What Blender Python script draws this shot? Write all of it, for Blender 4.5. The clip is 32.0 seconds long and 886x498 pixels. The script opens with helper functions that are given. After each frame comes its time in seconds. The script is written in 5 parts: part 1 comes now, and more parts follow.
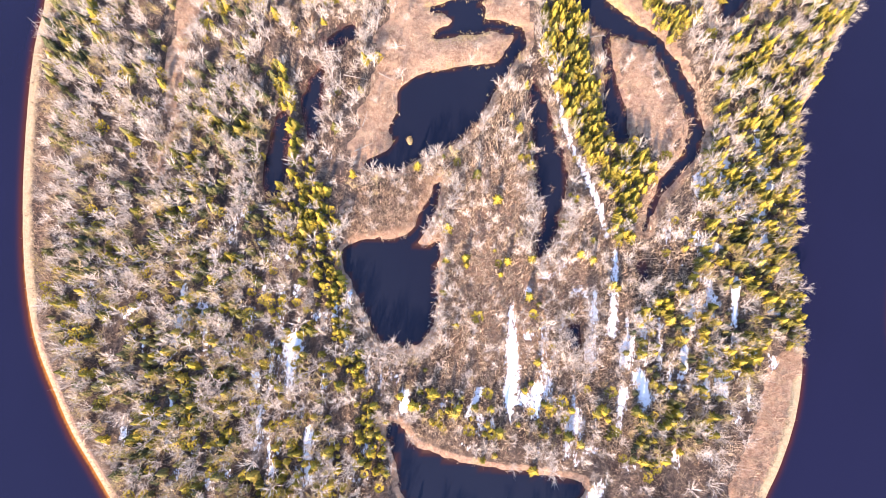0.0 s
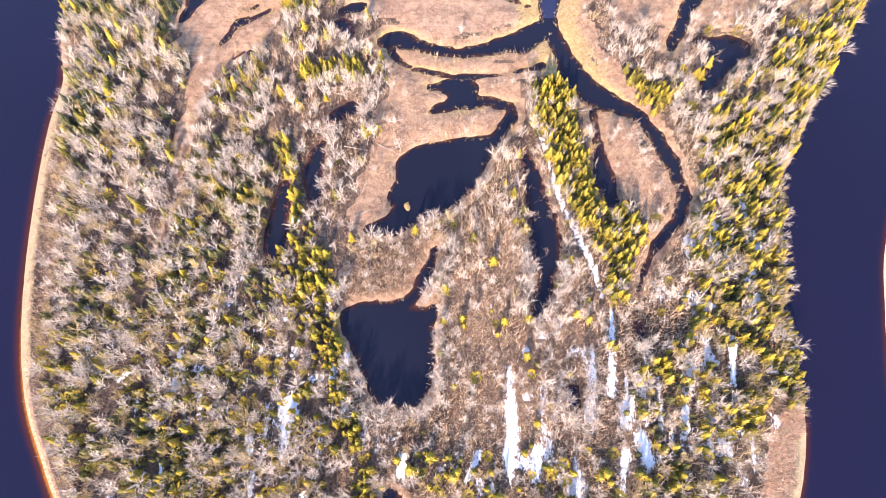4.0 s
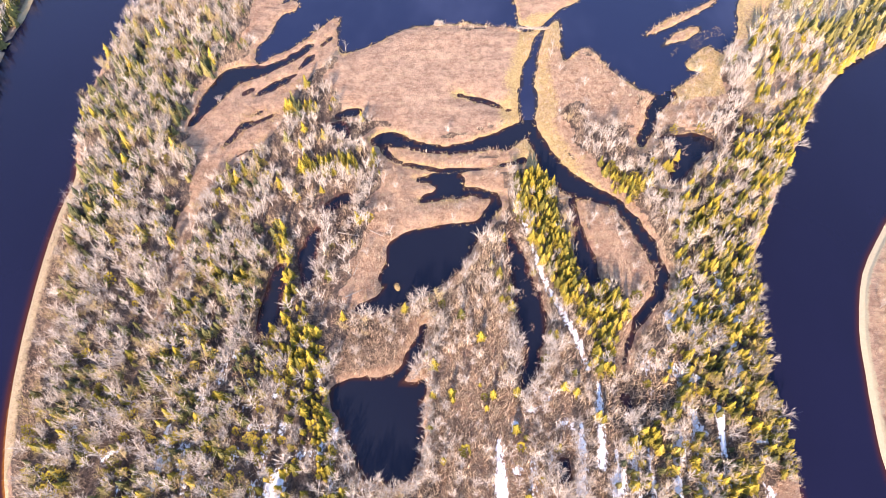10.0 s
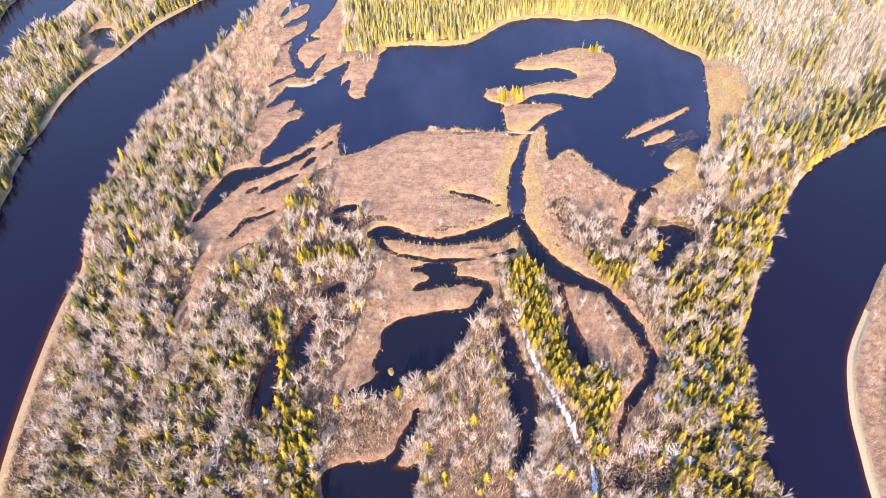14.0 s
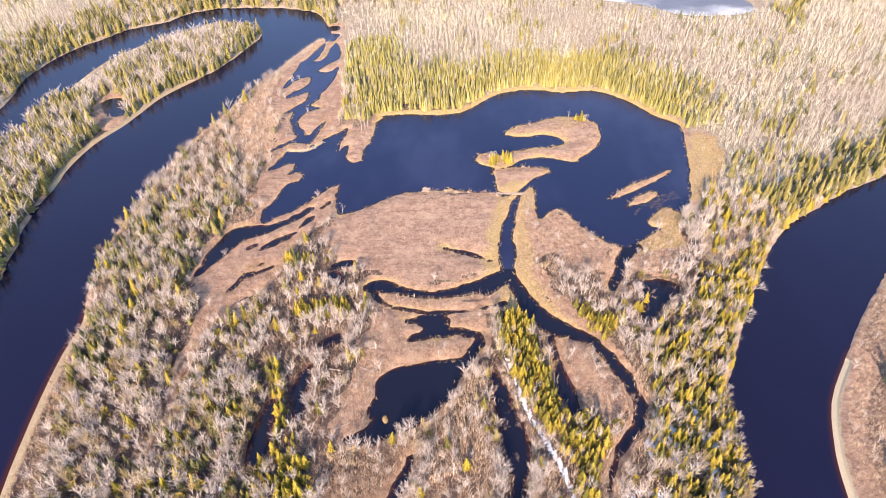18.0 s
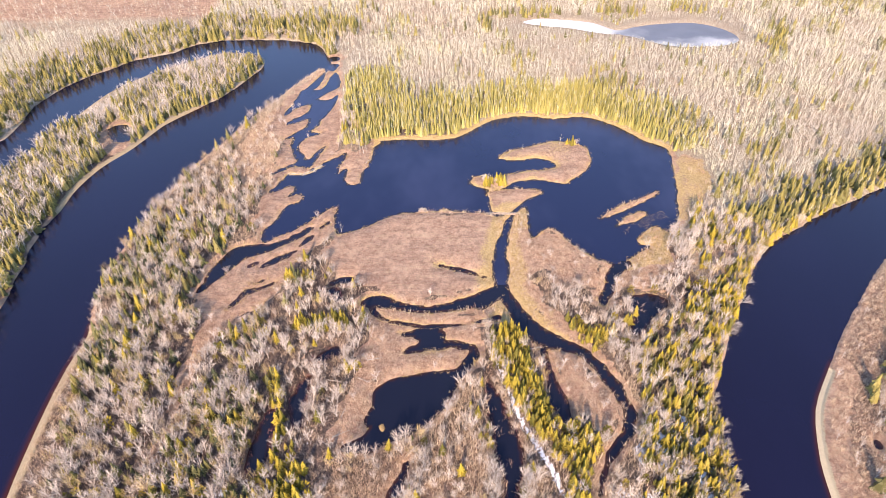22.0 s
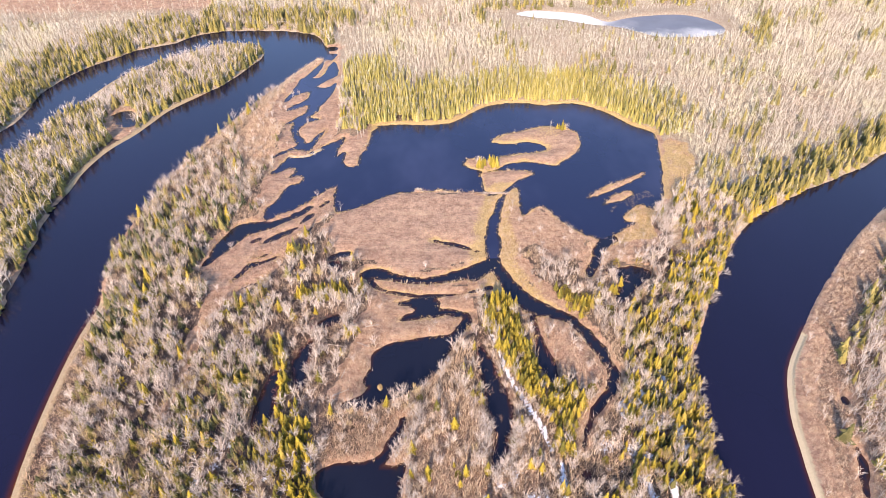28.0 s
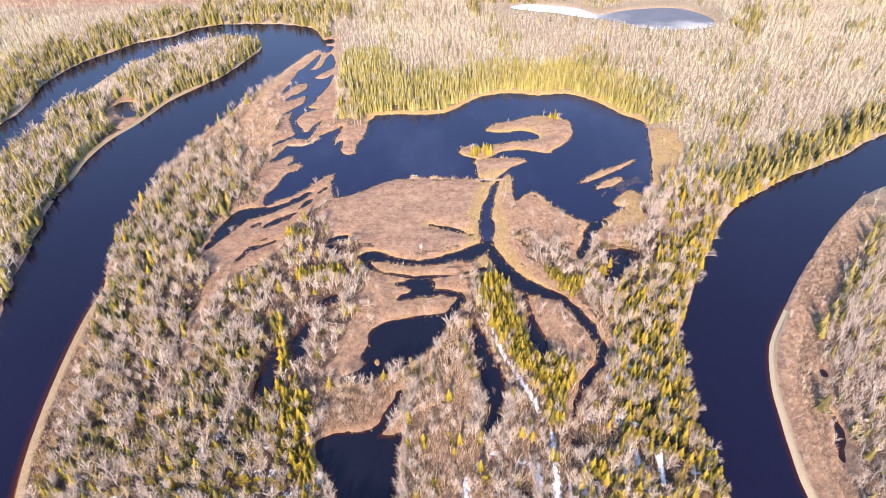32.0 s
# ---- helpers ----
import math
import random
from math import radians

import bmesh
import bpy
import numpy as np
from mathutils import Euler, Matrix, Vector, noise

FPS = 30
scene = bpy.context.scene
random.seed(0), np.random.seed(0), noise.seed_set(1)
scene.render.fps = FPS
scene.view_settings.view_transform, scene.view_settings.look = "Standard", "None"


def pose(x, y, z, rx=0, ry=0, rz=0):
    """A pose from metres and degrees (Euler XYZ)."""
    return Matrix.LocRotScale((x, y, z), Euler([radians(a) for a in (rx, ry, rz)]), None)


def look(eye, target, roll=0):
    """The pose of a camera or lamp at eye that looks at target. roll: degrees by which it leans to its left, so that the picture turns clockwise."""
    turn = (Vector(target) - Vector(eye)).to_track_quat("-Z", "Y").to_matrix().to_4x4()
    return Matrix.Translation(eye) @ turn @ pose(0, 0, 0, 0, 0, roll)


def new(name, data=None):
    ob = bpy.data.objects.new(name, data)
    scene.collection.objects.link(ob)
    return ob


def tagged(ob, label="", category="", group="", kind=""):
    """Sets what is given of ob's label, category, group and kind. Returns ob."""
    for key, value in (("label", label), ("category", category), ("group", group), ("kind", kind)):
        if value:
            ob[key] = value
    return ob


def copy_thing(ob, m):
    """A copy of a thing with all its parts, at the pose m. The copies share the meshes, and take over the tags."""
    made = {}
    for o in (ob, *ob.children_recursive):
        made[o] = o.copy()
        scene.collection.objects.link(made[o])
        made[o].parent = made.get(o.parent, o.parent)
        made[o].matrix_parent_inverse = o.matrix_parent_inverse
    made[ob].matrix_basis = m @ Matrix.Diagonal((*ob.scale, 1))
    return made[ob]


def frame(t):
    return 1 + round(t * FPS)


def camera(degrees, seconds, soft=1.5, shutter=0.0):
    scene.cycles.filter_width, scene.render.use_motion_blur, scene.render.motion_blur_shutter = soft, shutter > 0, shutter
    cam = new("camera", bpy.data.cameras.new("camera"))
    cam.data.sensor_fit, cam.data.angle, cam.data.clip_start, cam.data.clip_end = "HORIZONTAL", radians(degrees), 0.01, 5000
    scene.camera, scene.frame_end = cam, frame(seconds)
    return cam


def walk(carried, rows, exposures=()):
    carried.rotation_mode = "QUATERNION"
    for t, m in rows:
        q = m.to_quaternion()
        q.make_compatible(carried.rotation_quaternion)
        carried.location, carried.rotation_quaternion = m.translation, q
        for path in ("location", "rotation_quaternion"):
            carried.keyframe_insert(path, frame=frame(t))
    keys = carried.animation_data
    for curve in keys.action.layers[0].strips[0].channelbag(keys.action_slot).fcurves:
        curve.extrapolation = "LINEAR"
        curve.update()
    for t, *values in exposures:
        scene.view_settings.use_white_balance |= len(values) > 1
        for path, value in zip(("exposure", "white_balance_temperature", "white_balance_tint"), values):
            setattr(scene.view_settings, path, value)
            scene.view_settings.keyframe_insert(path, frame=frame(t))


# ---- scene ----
cam = camera(68.3, 32.0, soft=0.6)
PATH = [
    (0, (0.419, 0.291, 149.556), (0.338, 0.688, 147.597), -10.4),
    (0.5, (0.393, -0.688, 149.533), (0.313, -0.287, 147.576), -10.1),
    (1, (0.366, -1.714, 149.521), (0.288, -1.311, 147.564), -10.0),
    (1.5, (0.337, -2.806, 149.506), (0.26, -2.402, 147.549), -9.8),
    (2, (0.31, -3.97, 149.481), (0.234, -3.518, 147.534), -8.4),
    (2.5, (0.276, -5.21, 149.46), (0.201, -4.689, 147.53), -7.4),
    (4.5, (0.161, -10.26, 149.256), (0.094, -9.548, 147.388), -4.8),
    (5, (0.153, -11.437, 149.213), (0.089, -10.723, 147.345), -4.6),
    (5.5, (0.183, -12.568, 149.153), (0.122, -11.778, 147.317), -4.0),
    (6, (0.298, -13.855, 149.119), (0.24, -12.927, 147.348), -3.3),
    (6.5, (0.487, -15.162, 149.091), (0.43, -14.233, 147.321), -3.3),
    (7, (0.708, -16.431, 149.065), (0.652, -15.5, 147.295), -3.4),
    (7.5, (0.895, -17.674, 149.049), (0.839, -16.743, 147.279), -3.3),
    (8, (1.074, -18.908, 149.032), (1.019, -17.977, 147.263), -3.3),
    (8.5, (1.22, -20.187, 149.038), (1.166, -19.254, 147.269), -3.3),
    (9, (1.364, -21.375, 149.017), (1.312, -20.444, 147.248), -3.3),
    (9.5, (1.51, -22.526, 148.992), (1.457, -21.593, 147.224), -3.3),
    (10, (1.699, -23.691, 148.968), (1.649, -22.636, 147.27), -2.9),
    (10.5, (1.936, -24.874, 148.958), (1.886, -23.798, 147.273), -2.8),
    (11, (2.203, -26.055, 148.966), (2.153, -24.98, 147.281), -2.9),
    (11.5, (2.476, -27.188, 148.968), (2.429, -25.974, 147.379), -2.6),
    (12, (2.715, -28.356, 148.979), (2.668, -27.128, 147.401), -2.6),
    (12.5, (2.892, -29.55, 148.998), (2.846, -28.303, 147.435), -2.6),
    (13, (2.993, -30.778, 149.019), (2.952, -29.445, 147.529), -2.3),
    (13.5, (3.022, -31.981, 149.04), (2.983, -30.648, 147.549), -2.3),
    (15.5, (2.938, -36.761, 149.285), (2.912, -35.337, 147.881), -1.9),
    (16, (2.98, -38.058, 149.3), (2.96, -36.565, 147.969), -1.7),
    (16.5, (3.031, -39.36, 149.303), (3.012, -37.866, 147.974), -1.7),
    (17, (3.098, -40.6, 149.308), (3.082, -39.105, 147.98), -1.7),
    (17.5, (3.167, -41.767, 149.323), (3.151, -40.272, 147.995), -1.6),
    (18, (3.217, -42.902, 149.351), (3.202, -41.406, 148.024), -1.6),
    (18.5, (3.256, -44.027, 149.388), (3.244, -42.531, 148.061), -1.6),
    (19, (3.27, -45.124, 149.419), (3.258, -43.628, 148.092), -1.6),
    (19.5, (3.287, -46.271, 149.468), (3.277, -44.774, 148.141), -1.6),
    (20, (3.362, -47.422, 149.536), (3.352, -45.926, 148.209), -1.6),
    (20.5, (3.488, -48.499, 149.605), (3.478, -47.003, 148.277), -1.6),
    (21, (3.667, -49.549, 149.663), (3.658, -48.02, 148.373), -1.6),
    (21.5, (3.822, -50.682, 149.689), (3.815, -49.122, 148.439), -1.5),
    (22, (3.929, -51.82, 149.719), (3.923, -50.259, 148.469), -1.5),
    (22.5, (4.0, -52.973, 149.757), (3.995, -51.413, 148.506), -1.5),
    (23, (4.041, -54.116, 149.789), (4.036, -52.556, 148.538), -1.5),
    (23.5, (4.101, -55.272, 149.809), (4.098, -53.712, 148.558), -1.5),
    (24, (4.158, -56.416, 149.818), (4.154, -54.856, 148.567), -1.5),
    (24.5, (4.222, -57.538, 149.817), (4.22, -55.978, 148.565), -1.6),
    (25, (4.278, -58.645, 149.818), (4.276, -57.085, 148.567), -1.5),
    (25.5, (4.3, -59.803, 149.823), (4.298, -58.244, 148.571), -1.5),
    (27.5, (4.297, -64.54, 149.917), (4.3, -62.981, 148.665), -1.4),
    (28, (4.337, -65.711, 149.944), (4.342, -64.152, 148.691), -1.3),
    (28.5, (4.389, -66.851, 149.974), (4.395, -65.293, 148.721), -1.3),
    (29, (4.433, -67.961, 150.01), (4.441, -66.403, 148.756), -1.2),
    (29.5, (4.479, -69.061, 150.042), (4.489, -67.504, 148.787), -1.2),
    (30, (4.533, -70.174, 150.07), (4.544, -68.617, 148.814), -1.2),
    (30.5, (4.568, -71.254, 150.09), (4.58, -69.698, 148.833), -1.2),
    (31, (4.62, -72.319, 150.103), (4.633, -70.763, 148.846), -1.3),
    (31.5, (4.701, -73.421, 150.12), (4.715, -71.866, 148.863), -1.2),
    (32, (4.795, -74.564, 150.128), (4.81, -73.009, 148.87), -1.2),
]
# one unit of the plan is two metres on the ground: birches of 7 to 12 m, a river 50 m wide
UNIT = 2.0
# the camera stops down a little as it tilts up towards the sunlit woods
EXPOSURES = [(0.0, 1.34, 7200.0, 20.0), (6.0, 1.16, 7200.0, 20.0), (13.0, 0.93, 7200.0, 20.0), (20.0, 0.70, 7200.0, 20.0), (32.0, 0.645, 7200.0, 20.0)]
walk(cam, [(t, look(Vector(eye) * UNIT, Vector(target) * UNIT, roll)) for t, eye, target, roll in PATH], EXPOSURES)

# ---- light ----
SUN_ELEVATION, SUN_AZIMUTH = 25.0, 191.0          # degrees; the azimuth runs clockwise from +y
world = bpy.data.worlds.new("sky")
scene.world = world
world.use_nodes = True
wn = world.node_tree
sky = wn.nodes.new("ShaderNodeTexSky")
sky.sky_type, sky.sun_disc = "NISHITA", False
sky.sun_elevation, sky.sun_rotation = radians(SUN_ELEVATION), radians(SUN_AZIMUTH)
sky.air_density, sky.dust_density, sky.ozone_density = 1.0, 0.3, 4.5
wn.links.new(sky.outputs[0], wn.nodes["Background"].inputs[0])
wn.nodes["Background"].inputs[1].default_value = 0.27
sun = new("sun", bpy.data.lights.new("sun", "SUN"))
sun.data.energy, sun.data.angle, sun.data.color = 5.9, radians(0.6), (1.0, 0.88, 0.74)
sa, se = radians(SUN_AZIMUTH), radians(SUN_ELEVATION)
sun.matrix_world = look((900 * math.sin(sa) * math.cos(se), 900 * math.cos(sa) * math.cos(se), 900 * math.sin(se)), (0, 0, 0))


# ---- materials ----
class Mat:
    """A short way to write node materials."""

    def __init__(self, name):
        self.m = bpy.data.materials.new(name)
        self.m.use_nodes = True
        self.t = self.m.node_tree
        self.b = self.t.nodes["Principled BSDF"]
        self.co = self.t.nodes.new("ShaderNodeTexCoord").outputs["Object"]

    def link(self, a, b):
        self.t.links.new(a, b)

    def put(self, sock, v):
        if isinstance(v, (int, float)):
            sock.default_value = v
        elif isinstance(v, tuple):
            sock.default_value = (*v, 1.0) if len(v) == 3 else v
        else:
            self.link(v, sock)

    def noise(self, scale, detail=3.0, rough=0.55, stretch=None):
        n = self.t.nodes.new("ShaderNodeTexNoise")
        n.inputs["Scale"].default_value, n.inputs["Detail"].default_value, n.inputs["Roughness"].default_value = scale, detail, rough
        src = self.co
        if stretch:
            mp = self.t.nodes.new("ShaderNodeMapping")
            mp.inputs["Scale"].default_value = stretch
            self.link(src, mp.inputs[0])
            src = mp.outputs[0]
        self.link(src, n.inputs["Vector"])
        return n.outputs["Fac"]

    def attr(self, name, out="Fac"):
        n = self.t.nodes.new("ShaderNodeAttribute")
        n.attribute_name = name
        return n.outputs[out]

    def random(self):
        return self.t.nodes.new("ShaderNodeObjectInfo").outputs["Random"]

    def split(self, colour):
        n = self.t.nodes.new("ShaderNodeSeparateColor")
        self.link(colour, n.inputs[0])
        return n.outputs

    def math(self, op, a, b=0.0, clamp=False):
        n = self.t.nodes.new("ShaderNodeMath")
        n.operation, n.use_clamp = op, clamp
        self.put(n.inputs[0], a)
        self.put(n.inputs[1], b)
        return n.outputs[0]

    def step(self, v, lo, hi):
        n = self.t.nodes.new("ShaderNodeMapRange")
        n.interpolation_type = "SMOOTHSTEP"
        self.put(n.inputs["Value"], v)
        n.inputs["From Min"].default_value, n.inputs["From Max"].default_value = lo, hi
        return n.outputs[0]

    def mix(self, f, a, b, mode="MIX"):
        n = self.t.nodes.new("ShaderNodeMix")
        n.data_type, n.blend_type = "RGBA", mode
        self.put(n.inputs[0], f)
        self.put(n.inputs[6], a)
        self.put(n.inputs[7], b)
        return n.outputs[2]

    def bump(self, h, strength, distance):
        n = self.t.nodes.new("ShaderNodeBump")
        n.inputs["Strength"].default_value, n.inputs["Distance"].default_value = strength, distance
        self.link(h, n.inputs["Height"])
        self.link(n.outputs[0], self.b.inputs["Normal"])

    def done(self, colour, rough=0.8, spec=0.3):
        self.put(self.b.inputs["Base Color"], colour)
        self.put(self.b.inputs["Roughness"], rough)
        self.b.inputs["Specular IOR Level"].default_value = spec
        return self.m


def ground_material():
    m = Mat("ground")
    big, mid, fine, grain = m.noise(0.035, 4), m.noise(0.22, 5, 0.65), m.noise(1.3, 6, 0.75), m.noise(3.2, 5, 0.8)
    streak = m.noise(0.35, 5, 0.65, (1.0, 0.22, 1.0))
    marsh = m.mix(m.step(mid, 0.35, 0.65), (0.38, 0.207, 0.136), (0.60, 0.367, 0.243))
    marsh = m.mix(m.step(fine, 0.40, 0.72), marsh, (0.635, 0.425, 0.287))
    marsh = m.mix(m.math("MULTIPLY", m.step(big, 0.5, 0.65), 0.5), marsh, (0.41, 0.245, 0.178))
    marsh = m.mix(m.math("MULTIPLY", m.step(grain, 0.47, 0.33), 0.85), marsh, (0.15, 0.095, 0.075))
    clump = m.noise(0.62, 4, 0.65)
    marsh = m.mix(m.math("MULTIPLY", m.step(clump, 0.50, 0.62), 0.55), marsh, (0.24, 0.145, 0.10))
    marsh = m.mix(m.math("MULTIPLY", m.step(clump, 0.46, 0.36), 0.35), marsh, (0.64, 0.46, 0.30))
    drift = m.noise(0.5, 5, 0.7, (0.22, 1.3, 1.0))
    marsh = m.mix(m.math("MULTIPLY", m.step(drift, 0.52, 0.66), 0.5), marsh, (0.25, 0.15, 0.105))
    marsh = m.mix(m.math("MULTIPLY", m.step(drift, 0.46, 0.34), 0.45), marsh, (0.62, 0.44, 0.27))
    wood = m.mix(m.step(fine, 0.35, 0.65), (0.075, 0.052, 0.046), (0.22, 0.152, 0.115))
    wood = m.mix(m.math("MULTIPLY", m.step(grain, 0.50, 0.62), 0.45), wood, (0.42, 0.30, 0.21))
    wood = m.mix(m.math("MULTIPLY", m.step(streak, 0.52, 0.62), 0.5), wood, (0.13, 0.09, 0.075))
    # wet: shade in the gaps between trees, painted as dark patches on the floor
    wet = m.noise(0.13, 4, 0.6, (1.6, 0.45, 1.0))
    wood = m.mix(m.math("MULTIPLY", m.step(wet, 0.48, 0.60), 0.75), wood, (0.075, 0.050, 0.042))
    zone = m.split(m.attr("zone", "Color"))
    woody = m.step(m.math("ADD", m.attr("wood"), m.math("MULTIPLY", m.math("SUBTRACT", fine, 0.5), 0.8)), 0.35, 0.65)
    col = m.mix(woody, marsh, wood)
    sedge = m.mix(m.step(fine, 0.35, 0.68), (0.46, 0.30, 0.13), (0.70, 0.49, 0.23))
    sedge = m.mix(m.math("MULTIPLY", m.step(grain, 0.45, 0.32), 0.6), sedge, (0.22, 0.13, 0.06))
    col = m.mix(m.step(m.math("ADD", zone[0], m.math("MULTIPLY", m.math("SUBTRACT", fine, 0.5), 1.4)), 0.35, 0.7), col, sedge)
    sand = m.mix(m.step(fine, 0.3, 0.7), (0.31, 0.222, 0.130), (0.46, 0.345, 0.210))
    sand = m.mix(m.math("MULTIPLY", m.step(grain, 0.5, 0.36), 0.6), sand, (0.24, 0.18, 0.115))
    sand = m.mix(m.math("MULTIPLY", m.attr("dry"), 0.5), sand, (0.66, 0.53, 0.345))
    # far ground: haze and hot-spot brightness painted in as a paler litter
    hazed_litter = m.mix(m.step(fine, 0.35, 0.65), (0.26, 0.20, 0.135), (0.58, 0.48, 0.34))
    col = m.mix(m.math("MULTIPLY", m.attr("pale"), m.step(fine, 0.25, 0.6)), col, hazed_litter)
    beach = m.step(m.math("ADD", zone[2], m.math("MULTIPLY", m.math("SUBTRACT", fine, 0.5), 0.9)), 0.4, 0.65)
    col = m.mix(beach, col, sand)
    ragged = m.math("ADD", m.math("MULTIPLY", m.math("SUBTRACT", m.noise(1.1, 6, 0.75), 0.5), 1.8), m.math("MULTIPLY", m.math("SUBTRACT", m.noise(2.2, 5, 0.7, (1.6, 0.5, 1.0)), 0.5), 1.9))
    snowy = m.step(m.math("ADD", zone[1], ragged), 0.42, 0.48)
    snowy = m.math("MULTIPLY", snowy, m.step(zone[1], 0.02, 0.08))
    col = m.mix(snowy, col, (0.90, 0.91, 0.93))
    smooth = m.math("SUBTRACT", 1.0, m.math("MULTIPLY", m.math("MAXIMUM", m.step(zone[2], 0.5, 0.9), m.step(zone[1], 0.1, 0.5)), 0.88))
    m.bump(m.math("MULTIPLY", m.math("ADD", m.math("MULTIPLY", fine, 0.7), m.math("MULTIPLY", grain, 0.6)), smooth), 1.0, 1.6)
    return m.done(col, 0.95, 0.1)


def water_material(name, deep, silt, stain, shallow, tint=(0.82, 0.79, 1.0, 1.0)):
    """Dark water: sky sheen on ripples is painted in as faint paler bands, and the bed shows stained towards the bank.
    """
    m = Mat(name)
    a = m.attr("shallow")
    wob = m.math("MULTIPLY", m.math("SUBTRACT", m.noise(0.4, 3), 0.5), 0.25)
    f = m.math("ADD", a, m.math("MULTIPLY", wob, a))
    # silt: the paler tone of the painted sky sheen
    col = m.mix(m.step(m.noise(0.018, 4, 0.6, (1.0, 0.55, 1.0)), 0.40, 0.66), deep, silt)
    col = m.mix(m.step(f, 0.0, 0.5), col, stain)
    col = m.mix(m.step(f, 0.5, 0.95), col, shallow)
    m.bump(m.noise(0.9, 4, 0.6, (1.0, 0.6, 1.0)), 0.035, 0.4)
    m.b.inputs["IOR"].default_value = 1.42
    m.b.inputs["Specular Tint"].default_value = tint
    return m.done(col, m.math("ADD", 0.10, m.math("MULTIPLY", m.noise(0.03, 3, 0.5), 0.1)), 0.5)


def foliage_material(name, dark, light, dry):
    m = Mat(name)
    v = m.math("FRACT", m.math("ADD", m.attr("tone"), m.random()))
    col = m.mix(m.step(v, 0.0, 0.75), dark, light)
    col = m.mix(m.math("MULTIPLY", m.step(v, 0.78, 1.0), 0.75), col, dry)
    col = m.mix(m.math("MULTIPLY", m.step(m.noise(2.2, 4, 0.7), 0.52, 0.34), 0.45), col, dark)
    m.done(col, 0.75, 0.25)
    thin = m.t.nodes.new("ShaderNodeBsdfTranslucent")
    both = m.t.nodes.new("ShaderNodeMixShader")
    m.link(col, thin.inputs["Color"])
    both.inputs[0].default_value = 0.16
    m.link(m.b.outputs[0], both.inputs[1])
    m.link(thin.outputs[0], both.inputs[2])
    m.link(both.outputs[0], m.t.nodes["Material Output"].inputs["Surface"])
    return m.m


def bark_material(name, dark, light):
    m = Mat(name)
    v = m.math("FRACT", m.math("ADD", m.attr("tone"), m.random()))
    col = m.mix(v, dark, light)
    col = m.mix(m.math("MULTIPLY", m.step(m.noise(3.0, 4, 0.7), 0.55, 0.35), 0.4), col, dark)
    return m.done(col, 0.85, 0.2)


def hazed_aspen_material():
    """Thin twigs with haze and hot-spot brightness put into their pale colour; each stand has its own cast, from
    greenish grey to pinkish brown.
    """
    m = Mat("hazed_aspen_twigs")
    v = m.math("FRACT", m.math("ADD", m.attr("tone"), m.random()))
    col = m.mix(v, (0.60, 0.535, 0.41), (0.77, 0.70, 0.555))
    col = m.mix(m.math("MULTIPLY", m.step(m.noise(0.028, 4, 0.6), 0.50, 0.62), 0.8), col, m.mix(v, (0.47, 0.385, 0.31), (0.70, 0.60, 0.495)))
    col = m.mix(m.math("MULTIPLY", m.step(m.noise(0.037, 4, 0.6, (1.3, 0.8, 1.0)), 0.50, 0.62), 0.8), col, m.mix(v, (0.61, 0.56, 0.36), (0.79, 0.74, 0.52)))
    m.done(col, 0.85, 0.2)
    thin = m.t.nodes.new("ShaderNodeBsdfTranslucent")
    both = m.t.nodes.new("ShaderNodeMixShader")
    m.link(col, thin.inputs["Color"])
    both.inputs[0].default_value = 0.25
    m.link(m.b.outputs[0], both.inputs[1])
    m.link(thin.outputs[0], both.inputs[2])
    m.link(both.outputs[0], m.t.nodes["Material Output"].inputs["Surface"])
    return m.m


M_GROUND = ground_material()
M_RIVER = water_material("river_water", (0.0076, 0.0066, 0.0205), (0.0088, 0.0076, 0.0240), (0.055, 0.012, 0.006), (0.36, 0.125, 0.014))
M_LAKE = water_material("lake_water", (0.0125, 0.0165, 0.046), (0.0290, 0.0345, 0.075), (0.022, 0.018, 0.026), (0.05, 0.032, 0.02), (0.82, 0.84, 1.0, 1.0))
M_POND = water_material("pond_water", (0.0080, 0.0088, 0.0170), (0.0098, 0.0112, 0.0195), (0.030, 0.012, 0.010), (0.07, 0.03, 0.016))
M_SPRUCE = foliage_material("spruce_needles", (0.130, 0.113, 0.022), (0.42, 0.304, 0.038), (0.45, 0.325, 0.080))
# spruce needles again in a darker copy: the shade is put into the colour
M_SHADED_SPRUCE = foliage_material("shaded_spruce_needles", (0.060, 0.066, 0.034), (0.230, 0.200, 0.068), (0.36, 0.280, 0.095))
M_CEDAR = foliage_material("cedar_needles", (0.15, 0.120, 0.018), (0.42, 0.295, 0.034), (0.50, 0.345, 0.08))
# far spruces: dimming away from the sun's hot spot is in the colour
M_DIMMED_SPRUCE = foliage_material("dimmed_far_needles", (0.125, 0.112, 0.042), (0.315, 0.252, 0.072), (0.39, 0.305, 0.12))
M_BRUSH = bark_material("brush_stems", (0.43, 0.306, 0.205), (0.74, 0.567, 0.400))
M_OSIER = bark_material("red_stems", (0.15, 0.065, 0.06), (0.30, 0.135, 0.115))
# lakeside spruces: hot-spot brightness opposite the sun is put into this lighter colour
M_SUNLIT_SPRUCE = foliage_material("sunlit_lakeside_needles", (0.235, 0.207, 0.065), (0.415, 0.342, 0.100), (0.50, 0.415, 0.18))
M_TWIG = bark_material("bare_twigs", (0.43, 0.333, 0.262), (0.79, 0.645, 0.525))
M_WILLOW = bark_material("willow_twigs", (0.36, 0.262, 0.09), (0.58, 0.44, 0.18))
M_HAZED_ASPEN = hazed_aspen_material()
M_BIRCH = bark_material("pale_bark", (0.45, 0.380, 0.330), (0.66, 0.575, 0.500))
